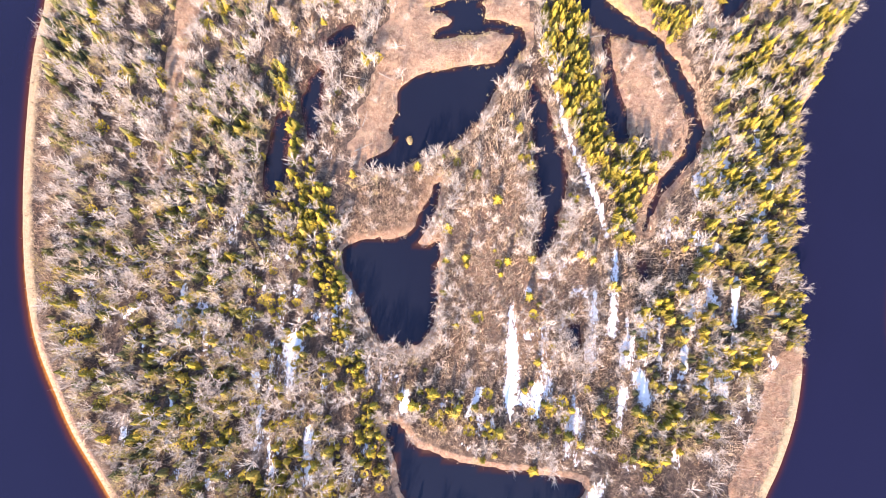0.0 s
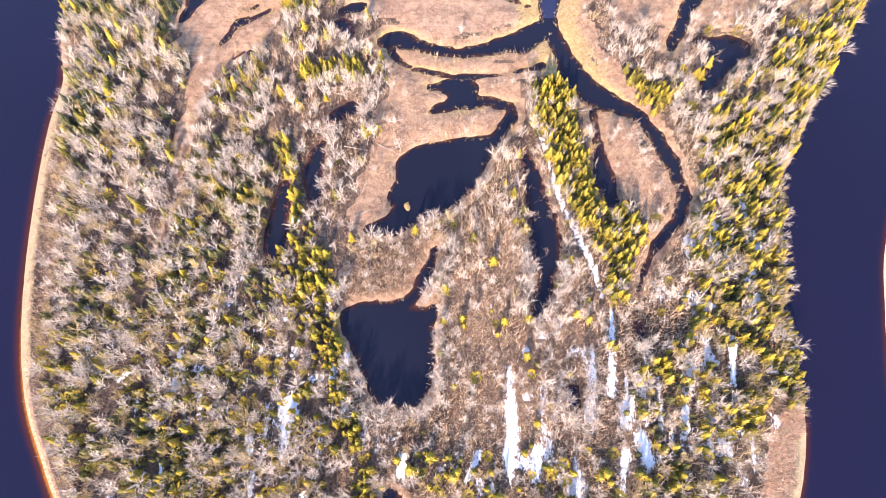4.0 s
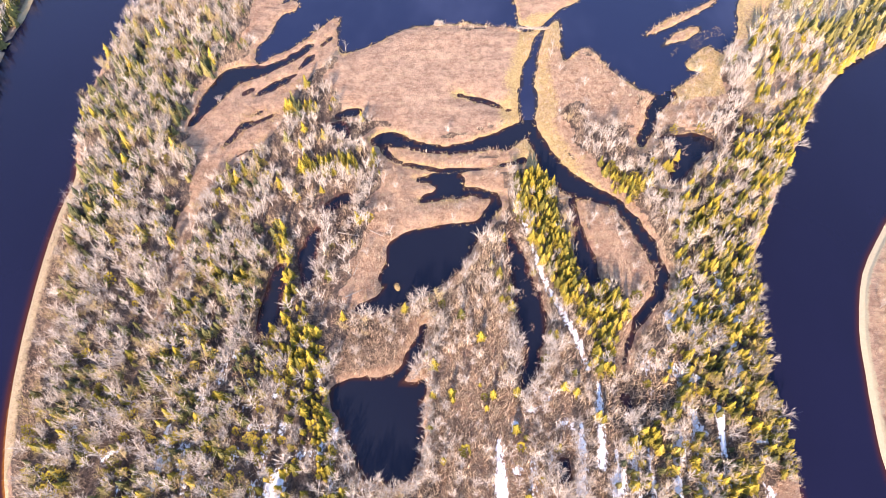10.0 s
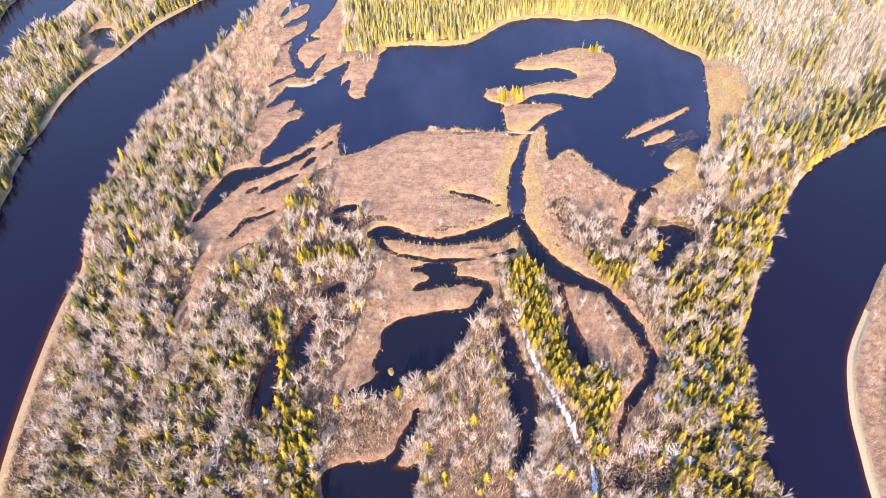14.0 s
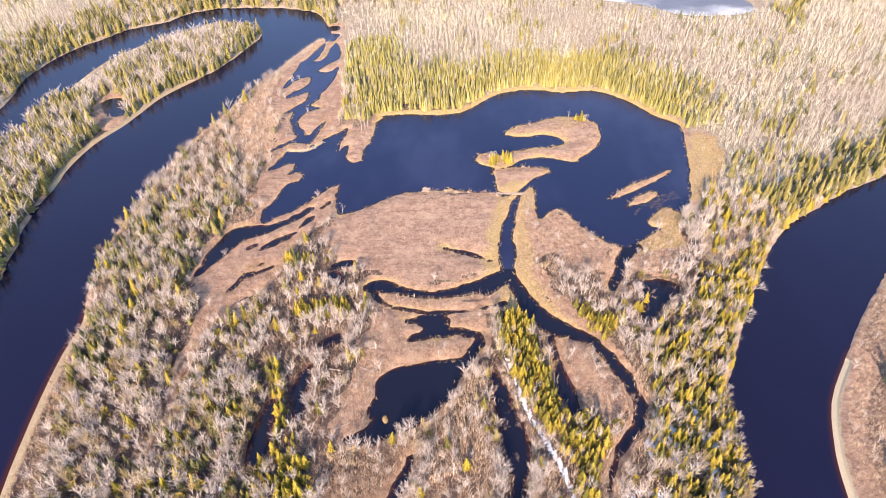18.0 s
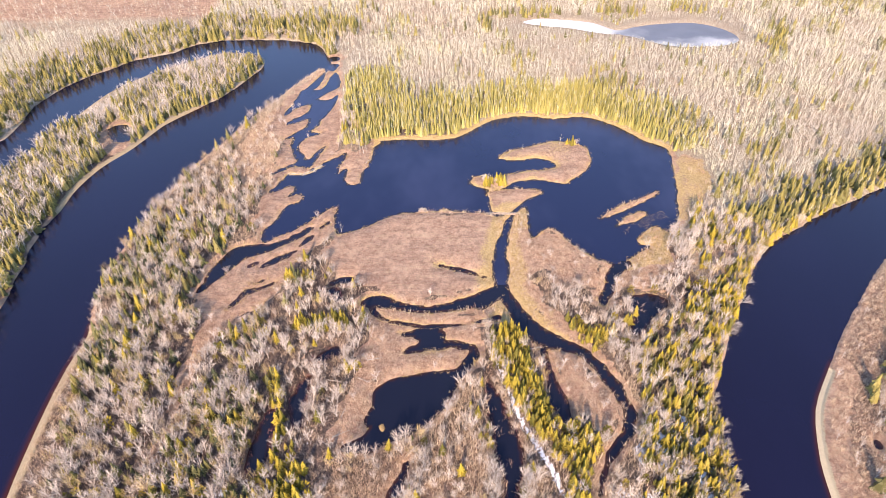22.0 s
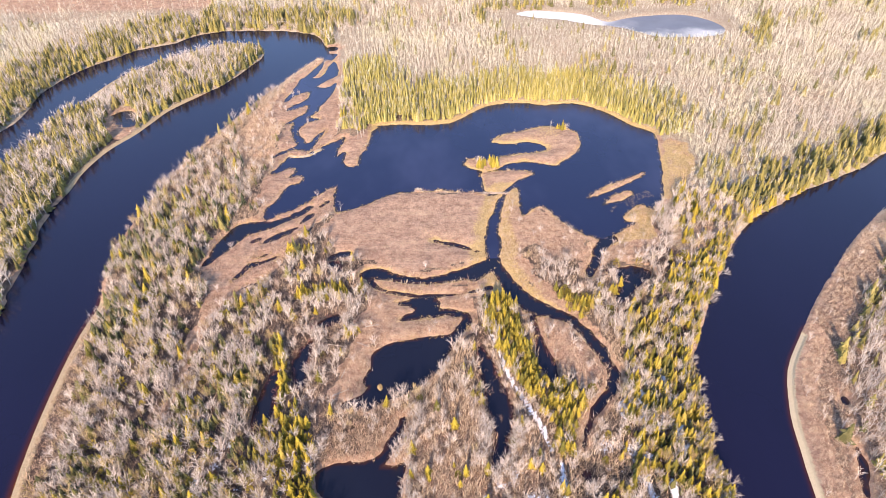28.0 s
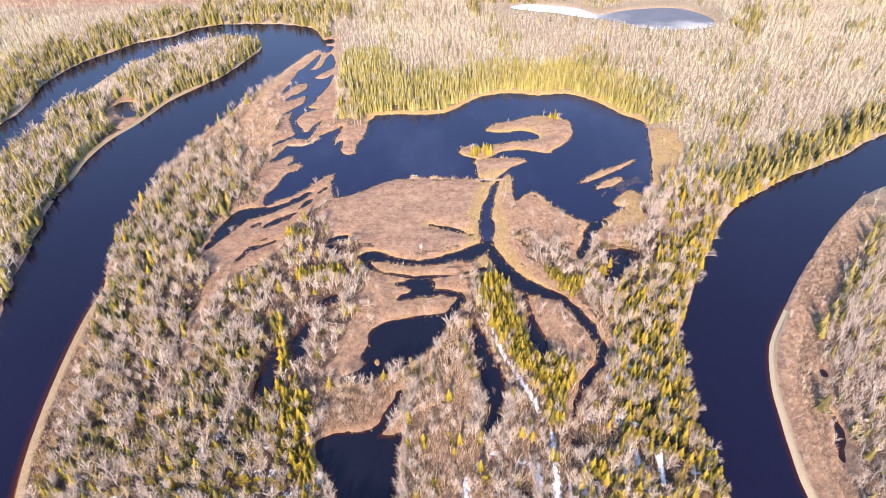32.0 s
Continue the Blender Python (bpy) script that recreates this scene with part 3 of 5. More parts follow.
# Stands of trees (z) and open marsh (m)
ZONES = {
    "z_left": [(-80.8, -3.6), (-89.5, 19.1), (-95.6, 39), (-100.1, 58.1), (-105.3, 83.3), (-108.2, 109.9), (-104.7, 135.3), (-114.4, 113.2), (-109.6, 157.9), (-100, 157.5), (-89.9, 133.1), (-83.7, 99.4), (-69.6, 90.1), (-56.9, 104.4), (-48.4, 78.5), (-44.3, 46.2), (-36, 34.3), (-30, -3.5), (-24, -30), (-42, -48), (-62, -36), (-76, -18)],
    "m_lane": [(-76.5, 100), (-75.4, 87), (-74.4, 72), (-74.4, 59), (-74.8, 46), (-73.0, 46), (-72.2, 59), (-71.8, 72), (-70.6, 83), (-67.2, 93), (-63.5, 101)],
    "z_strip1": [(-50.2, 76.9), (-45.5, 76.8), (-40, 54.3), (-31.5, 41.6), (-29.8, 29.9), (-26.3, 11.2), (-20.3, -3.5), (-16, -20), (-24, -20), (-25.2, -3.5), (-32.2, 19), (-38.7, 29.9), (-44.6, 55.9)],
    "z_clump1": [(-44.8, 99.2), (-26.8, 99.6), (-25.6, 93.4), (-44.2, 93.1)],
    "z_clump2": [(-50.8, 122.7), (-42, 121.6), (-42.3, 115.7), (-50.9, 115.9)],
    "z_strip2": [(17.8, 93.2), (22.9, 99.1), (28.7, 91), (29.4, 79.6), (30.6, 67), (37.1, 58.5), (44.6, 49.6), (38.4, 38.2), (37, 31.7), (34, 31.7), (32.8, 43.5), (26.7, 54.5), (21.7, 67.1), (17.7, 82.5)],
    "z_right": [(56.4, 61.6), (63.7, 88.5), (78.4, 100.2), (96.6, 116.9), (106.4, 120.7), (135.3, 150.5), (129.1, 146.6), (115.9, 126), (96, 95.6), (85.4, 75.2), (77.6, 50.1), (73.7, 29.5), (75.1, 16.1), (71.5, 6.2), (69.6, 6.3), (62.7, -3.6), (50, -13.4), (40.1, -18.4), (34.2, -13.9), (33.6, 5.5), (37.7, 15.7), (52.1, 26.4), (55.1, 34.4), (53.2, 48)],
    "z_clump3": [(42, 96.8), (45.8, 95.7), (52.8, 88.7), (52, 83), (47.4, 83), (42.9, 90.8)],
    "z_south": [(-15.7, -1.8), (-3, -1.5), (22.1, -4.6), (33.1, -9.1), (31.8, -13.9), (15.8, -12), (-5.3, -10.1), (-12.9, -7.9)],
    "m_meadow": [(-37.1, 145.4), (-14.7, 157.7), (25.5, 154.9), (21.1, 124.4), (19.5, 115.8), (9.9, 111.2), (-6.6, 108.6), (-19.1, 112.4), (-31.9, 116.3), (-40.4, 134.6)],
    "m_chan": [(31.3, 153.3), (40.8, 144.6), (49.9, 136.2), (58.2, 126.4), (53.6, 112.6), (42.8, 109.8), (37.9, 120.2), (33.3, 116.9), (37.5, 100.5), (47.4, 88.2), (55.3, 70.6), (53.6, 67), (46.5, 82.7), (35.1, 97.5), (26.7, 113.8)],
    "m_pondb": [(-25.5, 106.2), (-17.1, 102.9), (15.4, 94.2), (14.2, 83.5), (8.5, 74.3), (-17.5, 73.8), (-19.7, 57.4), (-26.5, 49.3), (-29.9, 55.8), (-22.2, 76.5), (-25.7, 82.2), (-18.2, 91.7)],
    "m_ponda": [(-28.5, 38.6), (-23.3, 44.6), (-12.1, 47.7), (-6.4, 47.6), (-11.7, 34.1), (-22.5, 32.7), (-27.9, 30.6)],
    "m_left": [(-83.1, 111.9), (-80.2, 125.4), (-70.3, 139.8), (-61.5, 153.5), (-51.2, 163.9), (-39.1, 163.3), (-39.5, 146.3), (-48.3, 127.5), (-52.5, 113.9), (-61.7, 98.5), (-74.9, 96.1)],
    "m_isle": [(35.1, 83.2), (44.1, 81.2), (50.8, 63.4), (48, 53.5), (42.7, 56.8), (37.7, 63.5), (37.4, 75.8)],
    "m_back": [(-72, 147.8), (-68.4, 178.7), (-70.6, 221.9), (-80.3, 228.6), (-73.4, 276.5), (-53.7, 299.5), (-42.4, 220.4), (-45.4, 197.9), (-54.3, 168.5), (-63.4, 151.5)],
    "m_spit": [(-43.3, 207.6), (-35, 206.1), (-30.7, 212.7), (-27.6, 216.6), (-27.3, 196.4), (-31, 176.8), (-37.1, 180), (-42.6, 191.4)],
    "m_bank": [(-80, 176), (-90, 203), (-87, 230), (-78, 258), (-68, 284), (-66, 250), (-72, 222), (-69, 180)],
    "m_flat": [(64.9, 121.5), (70.1, 121.9), (76.1, 125.2), (82.8, 130.6), (87.8, 126.4), (84.2, 120.2), (76.2, 111.5), (66, 109.5), (61.2, 113.3)],
    "m_pool": [(-160, 241), (-151, 242), (-145, 231), (-141, 221), (-143, 211), (-148, 205), (-156, 214)],
    "m_east": [(92.4, 148.3), (106.4, 195.3), (117.4, 192), (114.2, 169.5), (101.8, 156.5), (95.9, 148.2)],
}


# ---- small geometry helpers ----
def lattice(x, y, size, seed):
    """Smooth value noise from 0 to 1 with cells of that many metres."""
    u, v = np.asarray(x) / size, np.asarray(y) / size
    i, j = np.floor(u).astype(np.int64), np.floor(v).astype(np.int64)
    f, g = u - i, v - j
    f, g = f * f * (3 - 2 * f), g * g * (3 - 2 * g)

    def h(a, b):
        k = (a * 374761393 + b * 668265263 + seed * 974634777) & 0x7FFFFFFF
        k = ((k ^ (k >> 13)) * 1274126177) & 0x7FFFFFFF
        return ((k ^ (k >> 16)) & 0xFFFF) / 65535.0
    return (h(i, j) * (1 - f) + h(i + 1, j) * f) * (1 - g) + (h(i, j + 1) * (1 - f) + h(i + 1, j + 1) * f) * g


def rounded(points, closed=True, steps=3):
    """A smooth line through the plan's points (Catmull-Rom)."""
    p = np.array(points, float)
    n = len(p)
    out = []
    for k in range(n if closed else n - 1):
        a, b, c, d = (p[(k + o) % n] if closed else p[min(max(k + o, 0), n - 1)] for o in (-1, 0, 1, 2))
        for s in range(steps):
            t = s / steps
            out.append(0.5 * (2 * b + (c - a) * t + (2 * a - 5 * b + 4 * c - d) * t * t + (3 * b - a - 3 * c + d) * t ** 3))
    if not closed:
        out.append(p[-1])
    return np.array(out)


def inside(poly, x, y):
    p = np.asarray(poly, float)
    q = np.roll(p, -1, 0)
    hit = np.zeros(np.shape(x), bool)
    for (ax, ay), (bx, by) in zip(p, q):
        if ay != by:
            hit ^= ((ay > y) != (by > y)) & (x < (bx - ax) * (y - ay) / (by - ay) + ax)
    return hit


def line_distance(line, x, y, closed):
    """Distance to a line; where it has a third column (half width), less that width."""
    p = np.asarray(line, float)
    best = np.full(np.shape(x), 1e9)
    for k in range(len(p) if closed else len(p) - 1):
        a, b = p[k], p[(k + 1) % len(p)]
        dx, dy = b[0] - a[0], b[1] - a[1]
        t = np.clip(((x - a[0]) * dx + (y - a[1]) * dy) / (dx * dx + dy * dy + 1e-9), 0, 1)
        d = np.hypot(x - a[0] - t * dx, y - a[1] - t * dy)
        if p.shape[1] > 2:
            d = d - (a[2] + t * (b[2] - a[2]))
        best = np.minimum(best, d)
    return best


# ---- the plan of land and water, on a raster ----
STEP, X0, Y0, NX, NY = 0.8, -260.0, -130.0, 650, 640
RX, RY = np.meshgrid(X0 + STEP * np.arange(NX), Y0 + STEP * np.arange(NY))
FAR = 40.0


def shore(points, line=False):
    """Signed distance to a shape on the raster: below zero inside it. Only worked out within FAR metres of it."""
    pts = rounded(points, closed=not line)
    lo, hi = pts[:, :2].min(0) - FAR, pts[:, :2].max(0) + FAR
    i0, i1 = (int(np.clip((v - X0) / STEP, 0, NX)) for v in (lo[0], hi[0]))
    j0, j1 = (int(np.clip((v - Y0) / STEP, 0, NY)) for v in (lo[1], hi[1]))
    out = np.full(RX.shape, FAR)
    x, y = RX[j0:j1, i0:i1], RY[j0:j1, i0:i1]
    if x.size:
        d = line_distance(pts, x, y, not line)
        if not line:
            d = np.where(inside(pts, x, y), -d, d)
        out[j0:j1, i0:i1] = np.clip(d, -FAR, FAR)
    return out


RIVER = (CORE_WEST_BANK[::-1] + [(-66, -42), (-48, -58), (-20, -70), (15, -75), (40, -62), (55, -42)] + CORE_EAST_BANK
         + [(320, 238), (420, 280), (430, 255), (300, 196)] + OUTER_EAST_BANK[::-1]
         + [(95.5, -10), (100, -30), (92, -62), (60, -100), (0, -116), (-70, -98), (-112, -55), (-127, -5), (-132, 30), (-136, 58)]
         + PENINSULA_BANK + [(-198, 120), (-205, 40), (-215, -60), (-245, -60), (-238, 60), (-222, 150)] + OUTER_NORTH_BANK[::-1])
rough = (lattice(RX, RY, 6.0, 1) - 0.5) * 1.3 + (lattice(RX, RY, 2.6, 2) - 0.5) * 1.2 + (lattice(RX, RY, 1.5, 5) - 0.5) * 1.4
sd_sandy = np.minimum.reduce([np.abs(shore(line, True)) for line in (PENINSULA_BANK[5:13], PENINSULA_BANK[17:25], CORE_WEST_BANK[:11], CORE_EAST_BANK[:5], [(92, -62), (100, -30), (95.5, -10)] + OUTER_EAST_BANK[:6])])
sd_river = shore(RIVER) + rough * 0.5 * np.clip((np.minimum(sd_sandy, np.abs(shore(OUTER_EAST_BANK, True))) - 3) / 8, 0.1, 1)
sd_lake = np.minimum.reduce([shore(LAKE_NORTH + LAKE_SOUTH + LAKE_BAY[1:-1]), shore(BACKWATER)])
for name, bar in BARS.items():
    sd_lake = np.maximum(sd_lake, -shore(bar, True)) if name != "islet" else sd_lake
for isle in (ISLAND, ISLAND_NECK, FLAT_NORTH, FLAT_SOUTH):
    sd_lake = np.maximum(sd_lake, -shore(isle))
sd_lake = np.minimum(sd_lake, shore(CHANNELS["main"], True)) + rough * 0.6
sd_pond = np.minimum.reduce([shore(s) for s in (POND_SOUTH, POND_MIDDLE, POND_SMALL, POND_TIP, POOL_EAST, POOL_PENINSULA)]
                            + [shore(c, True) for n, c in CHANNELS.items() if n != "main"] + [shore(CHANNELS["main"][4:], True)])
sd_pond = np.minimum(sd_pond, shore(POOL_EAST) - 0.9)
sd_pond = np.maximum(sd_pond, -shore(BARS["islet"], True)) + rough * 0.6 - 0.35
along, across = 0.78 * RX + 0.62 * RY, -0.62 * RX + 0.78 * RY
puddle = np.where((RX > -68) & (RX < -44) & (RY > 98) & (RY < 138) & inside(ZONES["m_left"], RX, RY), (0.735 - lattice(along * 0.35, across, 2.6, 71) * (0.75 + 0.35 * lattice(RX, RY, 11.0, 72))) * 7.0, FAR)
sd_pond = np.minimum(sd_pond, puddle)
sd_ice = shore(ICE_LAKE) + rough
sd_swale = np.minimum.reduce([shore(CHANNELS[n], True) for n in ("swale_e", "pool_f", "pool_g", "pool_h", "pool_i", "pool_j", "pool_l", "pool_m", "pool_n")] + [shore(POOL_EAST)])
sd_still = np.minimum(sd_lake, sd_pond)
sd_all = np.minimum(np.minimum(sd_still, sd_river), sd_ice)


def sample(field, x, y, outside=FAR):
    """The raster's value at any place."""
    u, v = (np.asarray(x, float) - X0) / STEP, (np.asarray(y, float) - Y0) / STEP
    ok = (u >= 0) & (v >= 0) & (u < NX - 1) & (v < NY - 1)
    u, v = np.clip(u, 0, NX - 1.001), np.clip(v, 0, NY - 1.001)
    i, j = u.astype(int), v.astype(int)
    f, g = u - i, v - j
    r = (field[j, i] * (1 - f) + field[j, i + 1] * f) * (1 - g) + (field[j + 1, i] * (1 - f) + field[j + 1, i + 1] * f) * g
    return np.where(ok, r, outside)


def zone(name, x, y, wobble=1.5):
    """Whether places lie in one of the plan's zones, with an uneven edge."""
    return inside(ZONES[name], x + (lattice(x, y, 5.0, 7) - 0.5) * 2 * wobble, y + (lattice(x, y, 5.0, 8) - 0.5) * 2 * wobble)


MARSHES = [n for n in ZONES if n.startswith("m_")]


def height(x, y):
    d = sample(sd_all, x, y)
    low = 0.3 + 0.7 * np.clip((sample(sd_sandy, x, y) - 5) / 10, 0, 1)
    land = 0.14 + low * (0.55 * np.clip(d / 5.0, 0, 1) + 0.35 * lattice(x, y, 9.0, 3) * np.clip(d / 4, 0, 1) + 0.16 * lattice(x, y, 2.1, 4) * np.clip(d / 2, 0, 1))
    beach = np.clip(d * 0.2, -1.4, 0.36) + 0.16 * lattice(x, y, 2.1, 4) * np.clip((d - 1) / 2, 0, 1)
    flat = np.clip((7 - sample(sd_sandy, x, y)) / 3, 0, 1)
    return (1 - flat) * np.where(d > 0.15, land, np.clip(d * 0.9, -1.4, 0.14)) + flat * beach


def snow_cover(x, y):
    best = np.full(np.shape(x), 9.0)
    for drift in SNOW.values():
        best = np.minimum(best, line_distance([(a, b, c * (0.75 if c > 0.75 else 0.35)) for a, b, c in drift], x, y, False))
    return np.clip(0.66 - best / 1.3, 0, 1.2) * np.where((y > 33) & (x > 14), np.where(y > 62, 0.4, 0.85) + 0.9 * lattice(x, y, 4.5, 17), 0.45 + 0.95 * lattice(x, y, 3.2, 14))


def mesh_arrays(name, verts, faces, sides, materials, index=None, smooth=False):
    """A mesh from arrays: all faces have that many sides."""
    me = bpy.data.meshes.new(name)
    me.vertices.add(len(verts))
    me.vertices.foreach_set("co", np.ascontiguousarray(verts, np.float32).ravel())
    me.loops.add(faces.size)
    me.loops.foreach_set("vertex_index", np.ascontiguousarray(faces, np.int32).ravel())
    me.polygons.add(len(faces))
    me.polygons.foreach_set("loop_start", np.arange(0, faces.size, sides, dtype=np.int32))
    for mat in materials:
        me.materials.append(mat)
    if index is not None:
        me.polygons.foreach_set("material_index", np.ascontiguousarray(index, np.int32))
    me.polygons.foreach_set("use_smooth", np.full(len(faces), smooth))
    me.update(calc_edges=True)
    return me


# ---- ground: one sheet to the horizon ----
def axis(lo, hi, fine, mid_lo, mid_hi, mid):
    a = list(np.arange(lo, hi, fine))
    a += list(np.arange(hi, mid_hi, mid))
    a = list(np.arange(mid_lo, lo, mid)) + a
    out, s = [], mid
    v = a[-1]
    while v < 2200:
        s *= 1.45
        v += s
        out.append(v)
    low, s, v = [], mid, a[0]
    while v > -2200:
        s *= 1.45
        v -= s
        low.append(v)
    return np.array(low[::-1] + a + out)


gx, gy = axis(-118, 136, 1.0, -250, 256, 2.8), axis(-34, 240, 1.0, -124, 376, 2.8)
GX, GY = np.meshgrid(gx, gy)
GZ = height(GX, GY)
gd = sample(sd_all, GX, GY)
still = np.minimum(sample(sd_still, GX, GY), 40)
sandy = np.minimum(sample(sd_sandy, GX, GY), 40)
river_d = sample(sd_river, GX, GY)
in_marsh = np.zeros(GX.shape, bool)
for mz in MARSHES:
    in_marsh |= zone(mz, GX, GY, 2.0)
in_marsh |= (still < np.where(GY < 78, 0.9, 2.5)) & (sandy > 10) & (sample(sd_swale, GX, GY) > 3)
flats = sample(np.minimum(shore(FLAT_NORTH), shore(FLAT_SOUTH)), GX, GY) < 1
island = flats | (sample(shore(ISLAND), GX, GY) < 1) | (sample(shore(ISLAND_NECK), GX, GY) < 1)
in_marsh |= island
sedge = np.clip(0.85 - still / 2.4, 0, 1) * (0.05 + 0.9 * lattice(GX, GY, 8.0, 9)) * np.clip((GY - 60) / 40, 0.15, 1) + 0.2 * island + 0.8 * flats
sedge = np.where((still < 4) & (GY > 200) & (GX > -28) & ~island, np.clip(1.2 - still / 4.5, 0, 1) * 0.9, sedge)
sedge += np.clip(1.1 - sample(shore(CHANNELS["main"], True), GX, GY) / 7.0, 0, 1) * 1.15 * np.clip((GY - 85) / 20, 0, 1) * (0.55 + 0.6 * lattice(GX, GY, 6.0, 13))
sedge *= np.where((GX < -38) & (GY < 165), 0.3, 1.0)
sedge += zone("m_east", GX, GY) * 0.55 + in_marsh * 0.4 * (lattice(GX, GY, 14.0, 12) ** 2) * (GY > 60)
# northwards the ground pales and loses its dark floor: haze in the colour
north_line = 190 + 45 * lattice(GX, GY, 13.0, 15) - 95 * np.clip((GX - 66) / 25, 0, 1)
north = np.clip((GY - north_line) / 25, 0, 1)
sedge = np.where(~in_marsh & ~((GX < -150) & (GY > 385)), np.maximum(sedge, 0.2 * north), sedge)
snow = snow_cover(GX, GY)
patchy = np.clip(lattice(GX, GY, 3.5, 10) * 1.4 - 0.95, 0, 1) * np.clip(1.5 - np.abs(GY - 5) / 45, 0, 1) * (gd > 3) * (~in_marsh) * (river_d > 9) * (GX > -112) * (GX < 90)
snow = np.maximum(snow, patchy * 1.6 * ((lattice(GX, GY, 17.0, 11) > 0.45) | (zone("z_right", GX, GY) & (GY < 60))))
streaks = np.clip(lattice(GX * 1.7, GY * 0.4, 3.2, 16) * 1.7 - 0.9, 0, 1) * (lattice(GX, GY, 12.0, 18) > 0.4) * zone("z_right", GX, GY) * (GY < 62) * (GX < 72)
snow = np.maximum(snow, streaks * 1.3)
melt = np.clip(lattice(GX * 1.9, GY * 0.42, 3.0, 19) * 1.7 - 0.98, 0, 1) * np.clip(lattice(GX, GY, 11.0, 28) * 2.2 - 0.5, 0, 1)
melt *= ((GX > 14) & (GX < 58) & (GY > -16) & (GY < 30)) | ((GX > -80) & (GX < -17) & (GY > -34) & (GY < 22))
snow = np.maximum(snow, melt * 1.5 * (river_d > 8) * ~in_marsh)
snow *= gd > 0.6
sand = np.clip(1.1 - river_d / 0.9, 0, 1) * 0.45
sand = np.where(sandy < 9, np.clip(1.3 - sandy / np.where(GX < -100, 3.4, np.where(GX < 0, 1.3, 2.7)), 0, 1), sand)
GZ = GZ + np.clip(snow, 0, 0.8) * 0.25 * (gd > 0.6)
nx, ny = len(gx), len(gy)
cell = (np.arange(ny - 1)[:, None] * nx + np.arange(nx - 1)[None, :]).ravel()
ground_mesh = mesh_arrays("ground", np.stack([GX.ravel(), GY.ravel(), GZ.ravel()], 1), np.stack([cell, cell + 1, cell + nx + 1, cell + nx], 1), 4, [M_GROUND], smooth=True)
rgba = np.stack([np.clip(sedge, 0, 1), np.clip(snow, 0, 0.86), sand, np.ones_like(sand)], 2).reshape(-1)
ground_mesh.attributes.new("zone", "FLOAT_COLOR", "POINT").data.foreach_set("color", rgba.astype(np.float32))
thicket = np.clip(1 - np.hypot((GX - 10) / 34, (GY - 30) / 44) ** 4, 0, 1)
woody = (1 - 0.5 * thicket) * np.where((GX > 94) & (GY < 130), 0.5, 1.0) * np.where(in_marsh | (river_d < 1.2) | (sandy < 8), np.where((sandy < 8) & (GX < 0) & ~in_marsh | zone("m_ponda", GX, GY), 0.9, 0.0), 1.0 - 0.85 * north) * np.where(sample(sd_swale, GX, GY) < 5, 1.0, np.clip((gd - 0.5) / 2, 0, 1))
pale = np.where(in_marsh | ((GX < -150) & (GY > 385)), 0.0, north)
ground_mesh.attributes.new("dry", "FLOAT", "POINT").data.foreach_set("value", (GX > 90).astype(np.float32).ravel())
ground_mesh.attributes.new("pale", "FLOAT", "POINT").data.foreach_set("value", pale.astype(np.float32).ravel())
ground_mesh.attributes.new("wood", "FLOAT", "POINT").data.foreach_set("value", woody.astype(np.float32).ravel())
tagged(new("ground", ground_mesh), "brown floodplain with marsh, dead grass and old snow", "ground", kind="structure")


# ---- water and ice ----
def cells(mask, k):
    """Corners of the raster's k by k cells for which the mask holds."""
    jj, ii = np.nonzero(mask)
    c = np.stack([jj * k * NX + ii * k, jj * k * NX + ii * k + k, (jj * k + k) * NX + ii * k + k, (jj * k + k) * NX + ii * k], 1)
    return c


def corners(f, k, reach):
    f = f[::k, ::k]
    return np.minimum.reduce([f[:-1, :-1], f[1:, :-1], f[:-1, 1:], f[1:, 1:]]) < reach


def water(name, field, mine, mat, label, shallow_m):
    """A level sheet over the cells that are this body's own; fine cells along the sandy banks."""
    own = corners(field, 2, 1.2) & mine[::2, ::2][:-1, :-1]
    fine = corners(sd_sandy, 2, 5.0) if name == "river" else np.zeros_like(own)
    faces = [cells(own & ~fine, 2)]
    if fine.any():
        faces.append(cells(np.repeat(np.repeat(own & fine, 2, 0), 2, 1) & (corners(field, 1, 1.2)[:2 * own.shape[0], :2 * own.shape[1]]), 1))
    faces = np.concatenate(faces)
    used, inv = np.unique(faces, return_inverse=True)
    x, y = RX.ravel()[used], RY.ravel()[used]
    me = mesh_arrays(name, np.stack([x, y, np.zeros_like(x)], 1), inv.reshape(-1, 4), 4, [mat], smooth=True)
    d = -sample(sd_all, x, y)
    s = np.clip(1 - d / shallow_m, 0, 1) ** 1.8
    if name == "river":
        s = np.where(x > 0, 0.46 * np.clip(1 - d / 2.2, 0, 1) ** 2, (0.62 + 0.38 * np.clip((40 - y) / 40, 0, 1)) * np.clip(1 - d / 3.2, 0, 1) ** 2.2 * np.clip((x + 128) / 10, 0, 1)) * np.clip(1.7 - sample(sd_sandy, x, y) / 5.0, 0.12, 1)
    me.attributes.new("shallow", "FLOAT", "POINT").data.foreach_set("value", s.astype(np.float32))
    return tagged(new(name, me), label, "water", kind="structure")


